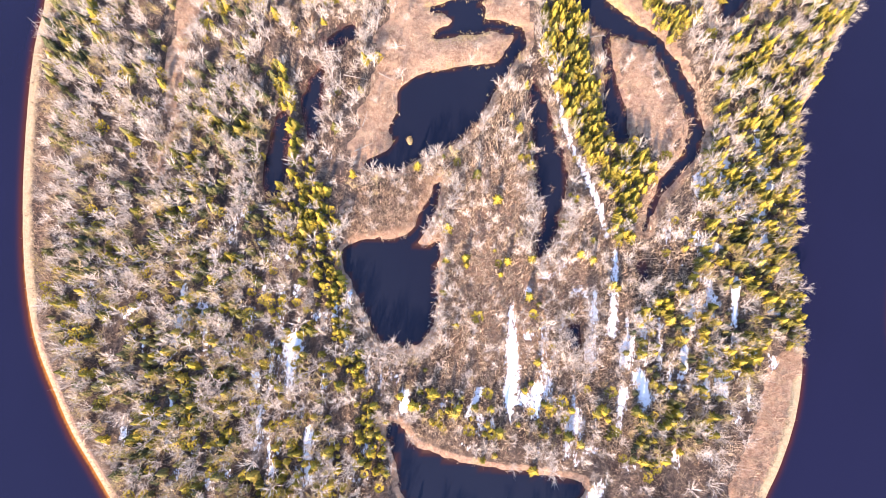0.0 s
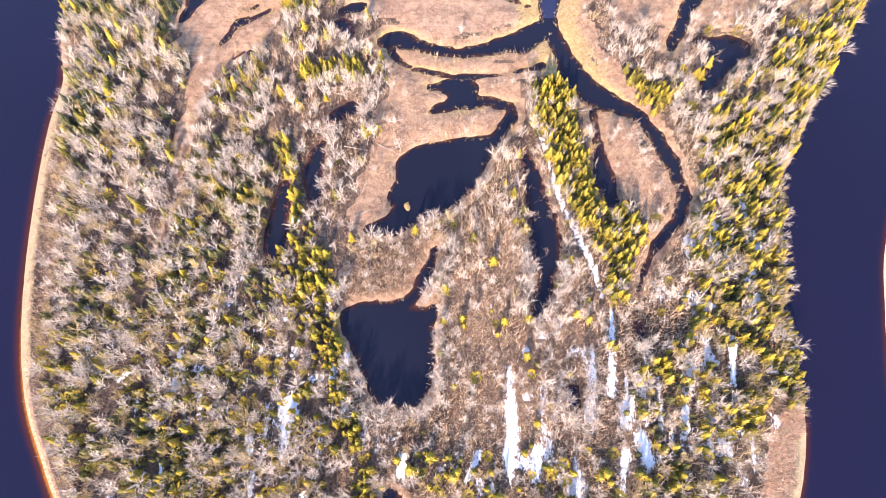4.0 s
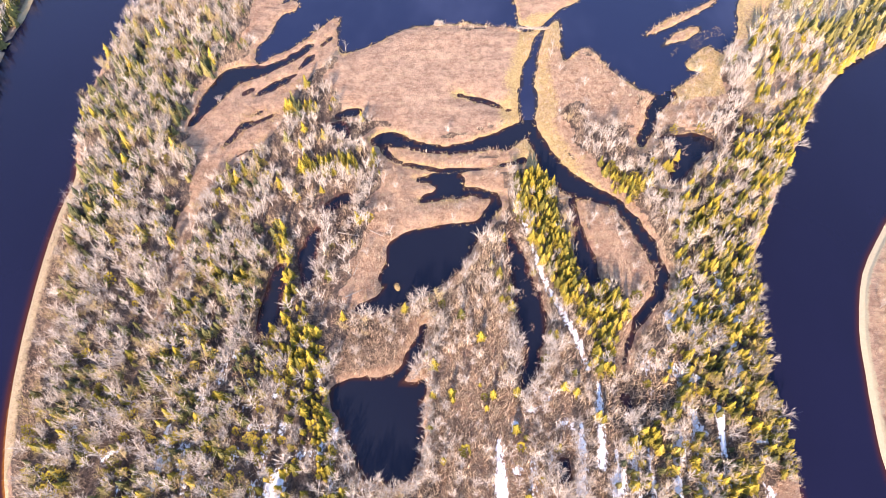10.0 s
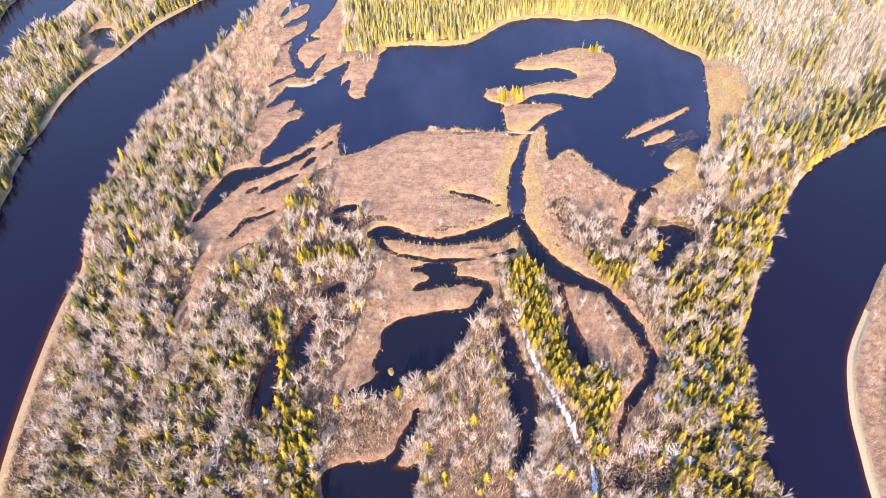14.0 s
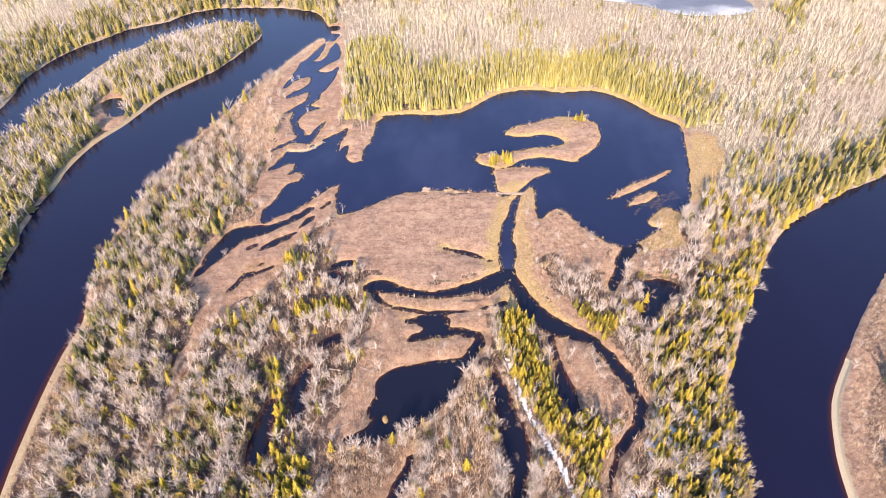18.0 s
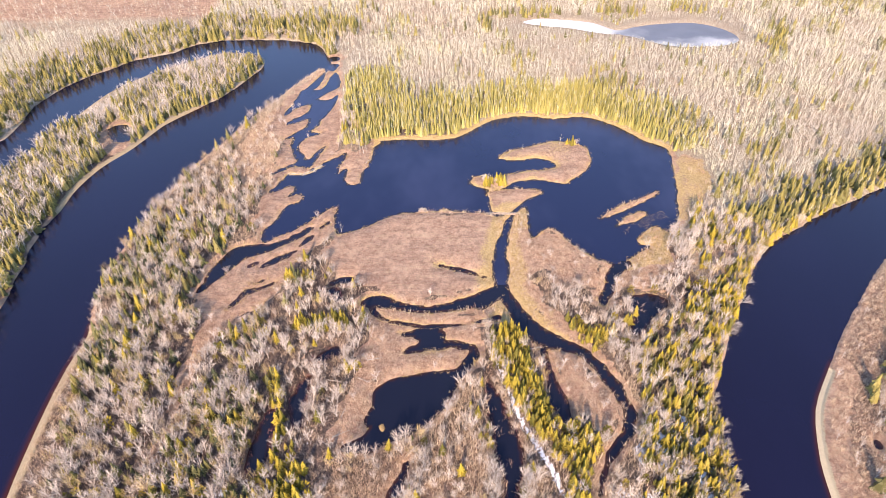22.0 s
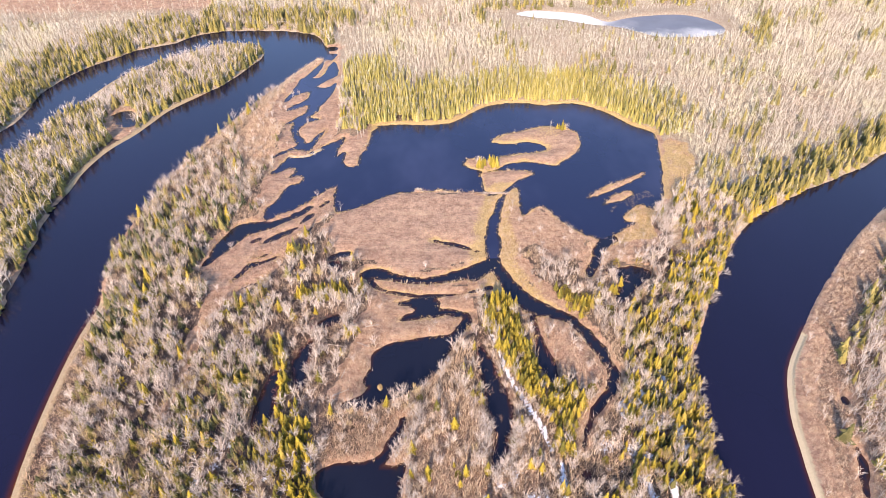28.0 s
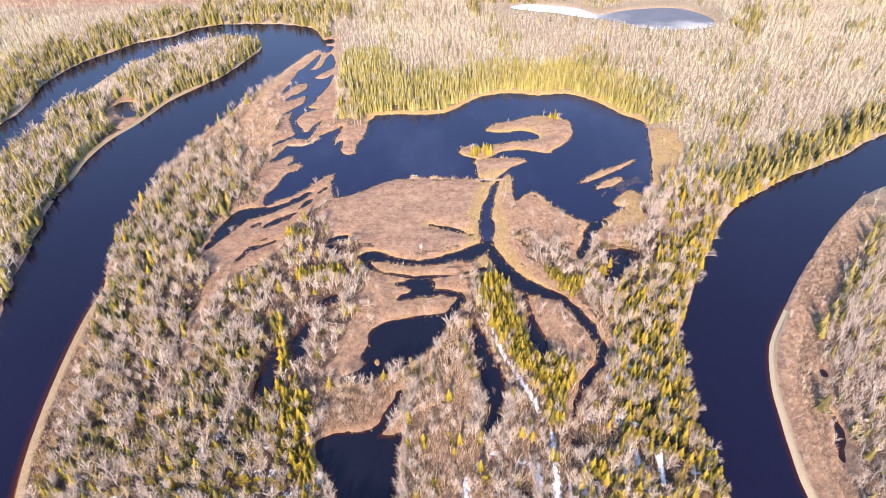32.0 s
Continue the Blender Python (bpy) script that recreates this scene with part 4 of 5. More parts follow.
water("river", sd_river, sd_river <= sd_still, M_RIVER, "dark tannin-stained river with orange shallows along the bank", 2.6)
water("lake", sd_lake, (sd_lake < sd_river) & (sd_lake <= sd_pond), M_LAKE, "dark blue oxbow lake with winding marsh channel", 0.7)
POOLS = {"pond_south": [shore(POND_SOUTH)], "pond_middle": [shore(POND_MIDDLE), shore(CHANNELS["neck_b"], True)], "pond_small": [shore(POND_SMALL)], "pond_tip": [shore(POND_TIP)],
         "pool_east": [shore(POOL_EAST)], "pool_peninsula": [shore(POOL_PENINSULA)], "channel_west": [shore(CHANNELS[n], True) for n in ("west_upper", "west_lower")]}
LONE = [n for n in CHANNELS if n not in ("main", "neck_b", "west_upper", "west_lower")]
POOLS.update({"pool_" + chr(97 + i): [shore(CHANNELS[n], True)] for i, n in enumerate(LONE)})
fields = np.stack([np.minimum.reduce(v) for v in POOLS.values()])
owner = fields.argmin(0)
for i, name in enumerate(POOLS):
    mine = (owner == i) & (sd_pond < sd_river) & (sd_pond < sd_lake)
    if (mine & (sd_pond < 0)).sum() > 3:
        water(name, sd_pond, mine, M_POND, "narrow dark swale pool among leafless shrubs" if name.startswith("pool") else "dark still water between marshy banks", 0.7)
ice_line = rounded(ICE_LAKE, True, 4)
bm = bmesh.new()
ring = [bm.verts.new((x, y, 0.06)) for x, y in ice_line]
bm.faces.new(ring)
ext = bmesh.ops.extrude_face_region(bm, geom=bm.faces[:])
bmesh.ops.translate(bm, verts=[v for v in ext["geom"] if isinstance(v, bmesh.types.BMVert)], vec=(0, 0, 0.10))
bmesh.ops.triangulate(bm, faces=bm.faces[:])
ice = bpy.data.meshes.new("lake_ice")
bm.to_mesh(ice)
bm.free()
ice.materials.append(M_ICE)
tagged(new("lake_ice", ice), "grey-white sheet of melting ice on the far lake", "ice", kind="structure")


# ---- trees: shapes one metre high, to be scaled ----
class Shape:
    """Triangles with a material slot each: slot 0 is the trunk, slot 1 the crown."""

    def __init__(self):
        self.v, self.f, self.s = [], [], []

    def spike(self, a, b, r, sides=3, slot=1, end=0.0, mid=None):
        """A tapered stick from a to b."""
        a, b = np.array(a, float), np.array(b, float)
        d = (b - a) / (np.linalg.norm(b - a) + 1e-9)
        u = np.cross(d, (0.3, 0.9, 0.2))
        u /= np.linalg.norm(u)
        w = np.cross(d, u)
        n = len(self.v)
        ring = [math.cos(2 * math.pi * k / sides) * u + math.sin(2 * math.pi * k / sides) * w for k in range(sides)]
        self.v += [a + r * q for q in ring]
        if end:
            self.v += [b + end * q for q in ring]
            for k in range(sides):
                k2 = (k + 1) % sides
                self.f += [(n + k, n + k2, n + sides + k2), (n + k, n + sides + k2, n + sides + k)]
                self.s += [slot, slot]
        else:
            self.v.append(b)
            for k in range(sides):
                self.f.append((n + k, n + (k + 1) % sides, n + sides))
                self.s.append(slot)

    def tri(self, a, b, c, slot=1):
        n = len(self.v)
        self.v += [np.array(a, float), np.array(b, float), np.array(c, float)]
        self.f.append((n, n + 1, n + 2))
        self.s.append(slot)

    def arrays(self):
        return np.array(self.v), np.array(self.f), np.array(self.s)


def bare_shape(rng, limbs, twigs, spread=0.30, thick=1.0, forks=1, fine=0.0098):
    """A leafless birch or aspen like a broom: a short pale stem, upswept limbs and a haze of fine twigs."""
    s = Shape()

    def blade(q, tip, width, slot=1):
        c = rng.uniform(0, 6.28)
        w = np.array([math.cos(c), math.sin(c), rng.uniform(-0.4, 0.4)]) * width * 0.5
        s.tri(q - w, q + w, tip, slot)
    for fork in range(forks):
        lean = np.array([rng.uniform(-0.08, 0.08), rng.uniform(-0.08, 0.08), 0]) * (1 + 1.6 * (forks > 1))
        mid, top = lean * 0.5 + np.array([0, 0, 0.42]), lean * 1.3 + np.array([0, 0, 0.94])
        s.spike((0, 0, 0), mid, 0.0125 * thick, 4, 0, 0.009 * thick)
        s.spike(mid, top, 0.009 * thick, 3, 0)
        for k in range(limbs):
            h = 0.12 + 0.58 * (k + rng.uniform(0, 0.8)) / limbs
            a = k * 2.4 + rng.uniform(-0.5, 0.5)
            start = mid * (h / 0.42) if h < 0.42 else mid + (top - mid) * ((h - 0.42) / 0.52)
            reach = spread * (1.1 - 0.75 * h) * rng.uniform(0.55, 1.15)
            rise = (0.97 - h) * rng.uniform(0.45, 0.85)
            way = np.array([math.cos(a) * reach, math.sin(a) * reach, rise])
            s.spike(start, start + way, 0.0046 * thick, 3, 0)
            size = np.linalg.norm(way)
            for j in range(twigs):
                q = start + way * (0.22 + 0.76 * (j + rng.random()) / twigs)
                d = way / size + rng.normal(0, 0.46, 3)
                blade(q, q + d * size * rng.uniform(0.22, 0.5), fine * thick * (1.5 if j % 5 == 0 else 1.0), 0 if j % 5 == 0 else 1)
    return s.arrays()


def far_bare_shape(rng, limbs=4, twigs=7, spread=0.19):
    """A slim leafless aspen for the distance: a straight white stem with rising twigs."""
    s = Shape()
    lean = np.array([rng.uniform(-0.05, 0.05), rng.uniform(-0.05, 0.05), 1.0])
    s.spike((0, 0, 0), lean * 0.96, 0.0075, 3, 0)
    for k in range(limbs + twigs):
        h = rng.uniform(0.22, 0.72) if k < limbs else rng.uniform(0.35, 0.85)
        a, c = k * 2.4 + rng.uniform(-0.5, 0.5), rng.uniform(0, 6.28)
        reach = spread * rng.uniform(0.4, 1.1) * (1.2 - 0.6 * h)
        q = lean * h + (0 if k < limbs else 1) * np.array([math.cos(a), math.sin(a), 0]) * reach * 0.5
        tip = lean * h + np.array([math.cos(a) * reach, math.sin(a) * reach, min(0.36, 1.0 - h) * rng.uniform(0.6, 1.0)])
        w = np.array([math.cos(c), math.sin(c), 0]) * (0.0080 if k < limbs else 0.0074)
        s.tri(q - w, q + w, tip, 0 if k < 2 else 1)
    return s.arrays()


def spruce_shape(rng, tiers, arms, radius=0.16, start=0.07):
    """A narrow spruce: tiers of drooping boughs round a thin stem, with a ragged spire."""
    s = Shape()
    s.spike((0, 0, 0), (0, 0, 0.97), 0.013, 3, 0)
    s.spike((0, 0, start + 0.03), (0, 0, 0.93), radius * 0.6, 6, 1)
    bend = rng.uniform(-0.02, 0.02, 2)
    for t in range(tiers):
        h = start + (0.95 - start) * (t + rng.uniform(-0.15, 0.15)) / (tiers - 0.4)
        r = radius * max(0.04, 1 - 0.95 * (h - start) / (1 - start)) ** 0.9 * rng.uniform(0.85, 1.1)
        turn = rng.uniform(0, 6)
        drop = 0.50 * r + 0.015
        count = arms if h < 0.6 else max(4, arms - 2)
        for k in range(count):
            a = turn + 2 * math.pi * k / count + rng.uniform(-0.3, 0.3)
            q = r * rng.uniform(0.6, 1.25)
            w = 1.9 * r / count
            c, d = math.cos(a), math.sin(a)
            top = np.array([bend[0] * h, bend[1] * h, h + 0.75 * (0.95 - start) / tiers + 0.02])
            tip = np.array([c * q, d * q, h - drop * rng.uniform(0.3, 1.0)])
            m = np.array([c * q * 0.5, d * q * 0.5, h + 0.012])
            left, right = m + np.array([-d * w, c * w, -drop * 0.6]), m + np.array([d * w, -c * w, -drop * 0.6])
            s.tri(top, left, tip)
            s.tri(top, tip, right)
    s.spike((bend[0], bend[1], 0.88), (bend[0], bend[1], 1.0), 0.016, 3, 1)
    return s.arrays()


def cedar_shape(rng, clumps, radius=0.31):
    """A bushy, rounded cedar of many overlapping sprays."""
    s = Shape()
    s.spike((0, 0, 0), (0, 0, 0.7), 0.022, 4, 0)
    for k in range(clumps):
        h = 0.08 + 0.84 * (k + rng.random()) / clumps
        r = radius * math.sqrt(max(0.05, 1 - ((h - 0.32) / 0.68) ** 2)) * rng.uniform(0.55, 1.0)
        a = k * 2.4 + rng.uniform(-0.4, 0.4)
        c = np.array([math.cos(a) * r, math.sin(a) * r, h])
        for j in range(4):
            b = a + rng.uniform(-1.1, 1.1)
            e = rng.uniform(0.05, 0.10)
            out = np.array([math.cos(b), math.sin(b), rng.uniform(0.2, 0.9)]) * e
            side = np.array([-math.sin(b), math.cos(b), 0]) * e * 0.75
            s.tri(c - side - out * 0.3, c + side - out * 0.3, c + out)
    return s.arrays()


def shrub_shape(rng, stems, spread=0.7, width=0.05, rise=0.35):
    """A low clump of leafless stems or blades."""
    s = Shape()
    for k in range(stems):
        a = rng.uniform(0, 6.28)
        e = rng.uniform(0.1, spread)
        b = np.array([rng.uniform(-0.5, 0.5), rng.uniform(-0.5, 0.5), 0])
        c = rng.uniform(0, 6.28)
        w = np.array([math.cos(c), math.sin(c), 0]) * width
        s.tri(b - w, b + w, b + np.array([math.cos(a) * e, math.sin(a) * e, rng.uniform(rise, 1.0)]))
    return s.arrays()


def scatter(name, shapes, x, y, size, girth, mats, label, category, sink=0.05, lean=0.05, seed=1):
    """Many copies of some shapes joined into one mesh of a wood that nobody could count."""
    if not len(x):
        return None
    rng = np.random.default_rng(seed)
    z = np.maximum(height(x, y), -0.15) - sink
    pick = rng.integers(0, len(shapes), len(x))
    V, F, S, T, n = [], [], [], [], 0
    for k, (v, f, s) in enumerate(shapes):
        w = np.nonzero(pick == k)[0]
        if not len(w):
            continue
        a = rng.uniform(0, 6.283, len(w))
        c, d = np.cos(a)[:, None], np.sin(a)[:, None]
        g, h = (girth[w] * size[w])[:, None], size[w][:, None]
        lx, ly = rng.normal(0, lean, (2, len(w), 1))
        px = (v[None, :, 0] * c - v[None, :, 1] * d) * g + v[None, :, 2] * h * lx + x[w][:, None]
        py = (v[None, :, 0] * d + v[None, :, 1] * c) * g + v[None, :, 2] * h * ly + y[w][:, None]
        pz = v[None, :, 2] * h + z[w][:, None]
        V.append(np.stack([px, py, pz], 2).reshape(-1, 3))
        F.append((f[None] + (n + np.arange(len(w)) * len(v))[:, None, None]).reshape(-1, 3))
        S.append(np.tile(s, len(w)))
        T.append(np.repeat(rng.random(len(w)), len(v)))
        n += len(w) * len(v)
    me = mesh_arrays(name, np.concatenate(V), np.concatenate(F), 3, mats, np.concatenate(S))
    me.attributes.new("tone", "FLOAT", "POINT").data.foreach_set("value", np.concatenate(T).astype(np.float32))
    return tagged(new(name, me), label, category, kind="stuff")


rng = np.random.default_rng(5)
BARE = [bare_shape(rng, 12, 16, 0.31, 1.0, 1) for k in range(6)] + [bare_shape(rng, 6, 16, 0.28, 0.9, 2) for k in range(3)]
BARE_SLIM = [bare_shape(rng, 9, 6, 0.27, 1.0, 1, 0.016) for k in range(4)]
BARE_FAR = [far_bare_shape(rng) for k in range(6)]
SPRUCE = [spruce_shape(rng, 10, 7, 0.20 + 0.022 * k) for k in range(5)]
SPRUCE_FAR = [spruce_shape(rng, 5, 5, 0.13 + 0.018 * k) for k in range(5)]
CEDAR = [cedar_shape(rng, 34) for k in range(3)]
SHRUB = [shrub_shape(rng, 12, 0.8, 0.036) for k in range(6)]
BRUSH = [shrub_shape(rng, 13, 0.5, 0.027, 0.45) for k in range(6)]
SHRUB_FAR = [shrub_shape(rng, 8, 0.8, 0.05) for k in range(4)]
TUFT = [shrub_shape(rng, 9, 0.9, 0.10) for k in range(4)]


# ---- where the trees stand ----
def spots(x0, x1, y0, y1, cell_m, seed):
    """Jittered places, one in each cell."""
    r = np.random.default_rng(seed)
    x, y = np.meshgrid(np.arange(x0, x1, cell_m), np.arange(y0, y1, cell_m))
    x, y = x.ravel() + r.uniform(-0.5, 0.5, x.size) * cell_m * 1.1, y.ravel() + r.uniform(-0.5, 0.5, y.size) * cell_m * 1.1
    return x, y, r


def core_cover(x, y):
    """Trees a square metre on the land inside the loop: spruce, cedar, bare, shrub."""
    spruce, cedar, bare, shrub = np.full(len(x), 0.010), np.full(len(x), 0.006), np.full(len(x), 0.175), np.full(len(x), 0.20)

    def fill(where, a, b, c, d):
        spruce[where], cedar[where], bare[where], shrub[where] = a, b, c, d
    n, n3 = lattice(x, y, 9.0, 21), lattice(x * 2.2, y * 0.6, 9.0, 22)
    bare *= (0.1 + 1.05 * n3) * np.where((x > -22) & (x < 36) & (y < 72), 0.95, 1.0)
    west = line_distance(CORE_WEST_BANK, x, y, False)
    strip = 4.2 + 3.3 * np.exp(-((y - 48) / 24) ** 2)
    w = zone("z_left", x, y) | ((x < -72) & (y < 112) & (west > strip))
    fill(w, 0, 0, 0, 0.12)
    clump = np.clip(lattice(x * 1.5, y * 0.8, 5.0, 25) * 2.2 - 0.6, 0, 1)
    bare[w] = (0.05 + 0.09 * n3 + (0.18 + 0.05 * (y > 45)) * clump)[w]
    spruce[w] = (0.03 + 0.18 * np.clip(n * 1.9 - 0.65, 0, 1) + 0.035 * (y < 45))[w]
    cedar[w] = np.where(y < 45, 0.045, 0.022)[w]
    w = (x < -76) & (y > 85) & (y < 190) & ~zone("m_left", x, y) & ~zone("m_back", x, y)
    bare[w] *= 0.95
    spruce[w] = (0.05 + 0.14 * np.clip(n * 1.8 - 0.45, 0, 1))[w]
    w = zone("z_right", x, y)
    fill(w, 0, 0.02, 0.13, 0.08)
    spruce[w] = (0.08 + 0.25 * np.clip(n * 1.5 - 0.3, 0, 1))[w]
    east = line_distance(CORE_EAST_BANK, x, y, False)
    w = (east < 8) & (y > 12) & (y < 150)
    spruce[w], bare[w] = 0.26, 0.11
    pond = sample(sd_pond, x, y)
    w = (pond < 5) & (y < 78) & (y > -5) & (x > -40) & (x < 30)
    bare[w], shrub[w] = (np.where(pond < 2.5, 0.34, 0.2) * np.where(y > 46, 0.35, 1.0))[w], 0.4
    w = zone("z_south", x, y)
    fill(w, 0.10, 0.05, 0.09, 0.1)
    for m in MARSHES:
        fill(zone(m, x, y), 0.0, 0.0, 0.0015, 0.53)
    for m, thin in (("m_isle", 0.06), ("m_ponda", 0.09), ("m_pondb", 0.018), ("m_chan", 0.02), ("m_bank", 0.035), ("m_flat", 0.05), ("m_lane", 0.07)):
        bare[zone(m, x, y)] = thin
    fill(zone("m_meadow", x, y, 0.5), 0, 0, 0.0, 0.5)
    fill(inside(ISLAND, x, y) | inside(ISLAND_NECK, x, y), 0, 0, 0.0, 0.5)
    for s, dens in (("z_strip1", 0.30), ("z_strip2", 0.44), ("z_clump1", 0.40), ("z_clump2", 0.35), ("z_clump3", 0.35)):
        fill(zone(s, x, y, 1.0), dens * 0.92, 0.10, 0.03, 0.02)
    fill(np.hypot((x - 25) / 2.2, y - 177) < 2.6, 0.34, 0, 0.2, 0)
    fill(np.hypot(x - 62.5, y - 209) < 3.0, 0.35, 0, 0.08, 0)
    w = inside([(92, 118), (97, 150), (112, 168), (150, 165), (128, 140), (108, 117)], x, y)
    spruce[w], bare[w] = (0.06 + 0.16 * n)[w], 0.10
    fill(inside(FLAT_NORTH, x, y) | inside(FLAT_SOUTH, x, y), 0, 0, 0, 0.4)
    for bar in BARS.values():
        fill(line_distance(bar, x, y, False) < 2.5, 0, 0, 0, 0.3)
    w = (west < strip * np.clip((122 - y) / 40, 0.15, 1)) & (y < 135)
    fill(w, 0.0006, 0, 0.0, 0.5)
    w = (west < 6) & (y >= 135)
    fill(w, 0.0, 0.0, 0.08, 0.3)
    spruce[w] = (0.09 * np.clip((172 - y) / 20, 0.0, 1))[w]
    w = (y > 150) & (x < -45)
    marshy = zone("m_back", x, y) | zone("m_bank", x, y)
    fill(w & ~marshy, 0.004, 0.004, 0.07, 0.3)
    bare[w & (y < 195) & ~marshy] = (0.07 + 0.09 * np.clip((195 - y) / 25, 0, 1))[w & (y < 195) & ~marshy]
    spruce[:] = np.where(w & ~marshy & (x < -68), 0.02 + 0.14 * np.clip(n * 1.8 - 0.6, 0, 1) * np.clip((180 - y) / 25, 0, 1), spruce)
    w = (east < 9) & (y < 10)
    fill(w, 0.0006, 0, 0.0, 0.5)
    return spruce, cedar, bare, shrub


def in_core(x, y):
    """The land inside the river loop, up to the lake's south shore and beside the lake."""
    return inside(CORE_WEST_BANK + [(-45, 250), (-30, 218), (14, 216), (72, 216), (76, 182), (97, 175), (110, 150), (128, 138)] + CORE_EAST_BANK[19::-1]
                  + [(55, -42), (40, -62), (15, -75), (-20, -70), (-48, -58), (-66, -42)], x, y)


def grow(x, y, r, cell_m, cover, dry):
    """Draw what grows at each place: 0 nothing, 1 spruce, 2 cedar, 3 bare tree, 4 shrub."""
    a, b, c, d = (q * cell_m * cell_m for q in cover)
    u = r.random(len(x))
    kind = np.where(u < a, 1, np.where(u < a + b, 2, np.where(u < a + b + c, 3, np.where(u < a + b + c + d, 4, 0))))
    return np.where(dry, kind, 0)


cx, cy, cr = spots(-120, 140, -62, 255, 1.35, 31)
keep = in_core(cx, cy)
cx, cy = cx[keep], cy[keep]
water_gap = sample(sd_all, cx, cy)
ckind = grow(cx, cy, cr, 1.35, core_cover(cx, cy), ((water_gap > 0.5) & (sample(sd_sandy, cx, cy) > 1.6)) | ((sample(sd_swale, cx, cy) < 1.5) & (cr.random(len(cx)) < 0.07)))
ckind = np.where((snow_cover(cx, cy) > 0.35) & (cr.random(len(cx)) < 0.8), 0, ckind)
marshy = (cx > -45) & (cx < 60) & (cy > 78) & (np.minimum(sample(sd_lake, cx, cy), sample(sd_pond, cx, cy)) < 3.2) & (sample(sd_swale, cx, cy) > 4)
ckind = np.where(marshy & ((ckind == 3) | ((ckind < 3) & (cy > 95) & (cy < 175))), 0, ckind)
lower = shore([p for p in CHANNELS["main"] if p[1] < 70], True)
ckind = np.where((sample(lower, cx, cy) < 1.7) & (cr.random(len(cx)) < 0.85), 0, ckind)
csize = cr.uniform(0, 1, len(cx))


def tree_size(kind, u, tall=0.0):
    return np.select([kind == 1, kind == 2, kind == 3], [2.4 + 3.2 * u + tall * (1.4 + 1.2 * u), 2.0 + 2.0 * u, 3.3 + 2.7 * u + tall * 1.4], 0.8 + 1.3 * u)


chigh = tree_size(ckind, csize) * np.where((ckind == 1) & (cx < -74) & (cy > 80), 1.18, 1.0)
cmarsh = np.zeros(len(cx), bool)
for mz in MARSHES:
    cmarsh |= zone(mz, cx, cy)
cmarsh |= inside(ISLAND, cx, cy) | inside(ISLAND_NECK, cx, cy)
chigh = np.where((ckind == 4) & cmarsh, chigh * np.where(zone("m_meadow", cx, cy) | (cy > 160), 0.45, 0.72), chigh)
chigh = np.where((ckind == 3) & cmarsh, chigh * 0.72, chigh)
chigh = np.where((ckind == 3) & (cx > -22) & (cx < 36) & (cy < 72) & (sample(sd_pond, cx, cy) > 5), chigh * 0.74, chigh)
near = {}
for kind, box in ((1, (15, 60, 20, 100)), (2, (-60, 60, 0, 90)), (3, (-45, 45, 5, 62))):
    w = np.nonzero((ckind == kind) & (cx > box[0]) & (cx < box[1]) & (cy > box[2]) & (cy < box[3]))[0]
    near[kind] = w[cr.permutation(len(w))][:300]
single = np.zeros(len(cx), bool)
for w in near.values():
    single[w] = True
ones = np.ones(len(cx))
wooded = zone("z_left", cx, cy) | zone("z_right", cx, cy) | zone("z_south", cx, cy) | (cx < -70)
ckind = np.where((ckind == 3) & ~single & (cr.random(len(cx)) < np.where(wooded, np.where(cy < 35, 0.36, 0.2), 0.05)), 6, ckind)
ckind = np.where((ckind == 1) & ((cx < -46) & (csize < np.where(cy > 40, 0.9, 0.8)) | zone("z_right", cx, cy) & (csize < 0.5)) & ~single, 5, ckind)
for kind, name, shapes, mats, girth, label, category in (
        (1, "spruce_stand", SPRUCE, [M_BARK, M_SPRUCE], 1.2, "yellow-green spruces standing among bare trees on the ridges", "spruce trees"),
        (5, "fir_stand", SPRUCE, [M_BARK, M_SHADED_SPRUCE], 1.2, "spruces in a shaded olive tone among bare trees in the woods", "fir trees"),
        (2, "cedar_stand", CEDAR, [M_BARK, M_CEDAR], 1.12, "bushy yellow-green cedars scattered through the wood", "cedar trees"),
        (3, "bare_wood", BARE, [M_BIRCH, M_TWIG], 1.08, "pale leafless birches and aspens in a dense wood", "bare trees"),
        (6, "willow_wood", BARE, [M_SHRUB, M_WILLOW], 1.0, "olive-tan leafless willows and alders among the conifers", "willows"),
        (4, "shrub_thicket", SHRUB, [M_BARK, M_SHRUB], 1.0, "low brown leafless shrubs on the floodplain", "shrubs")):
    w = (ckind == kind) & ~single
    scatter(name, shapes, cx[w], cy[w], chigh[w], ones[w] * girth, mats, label, category, seed=40 + kind)


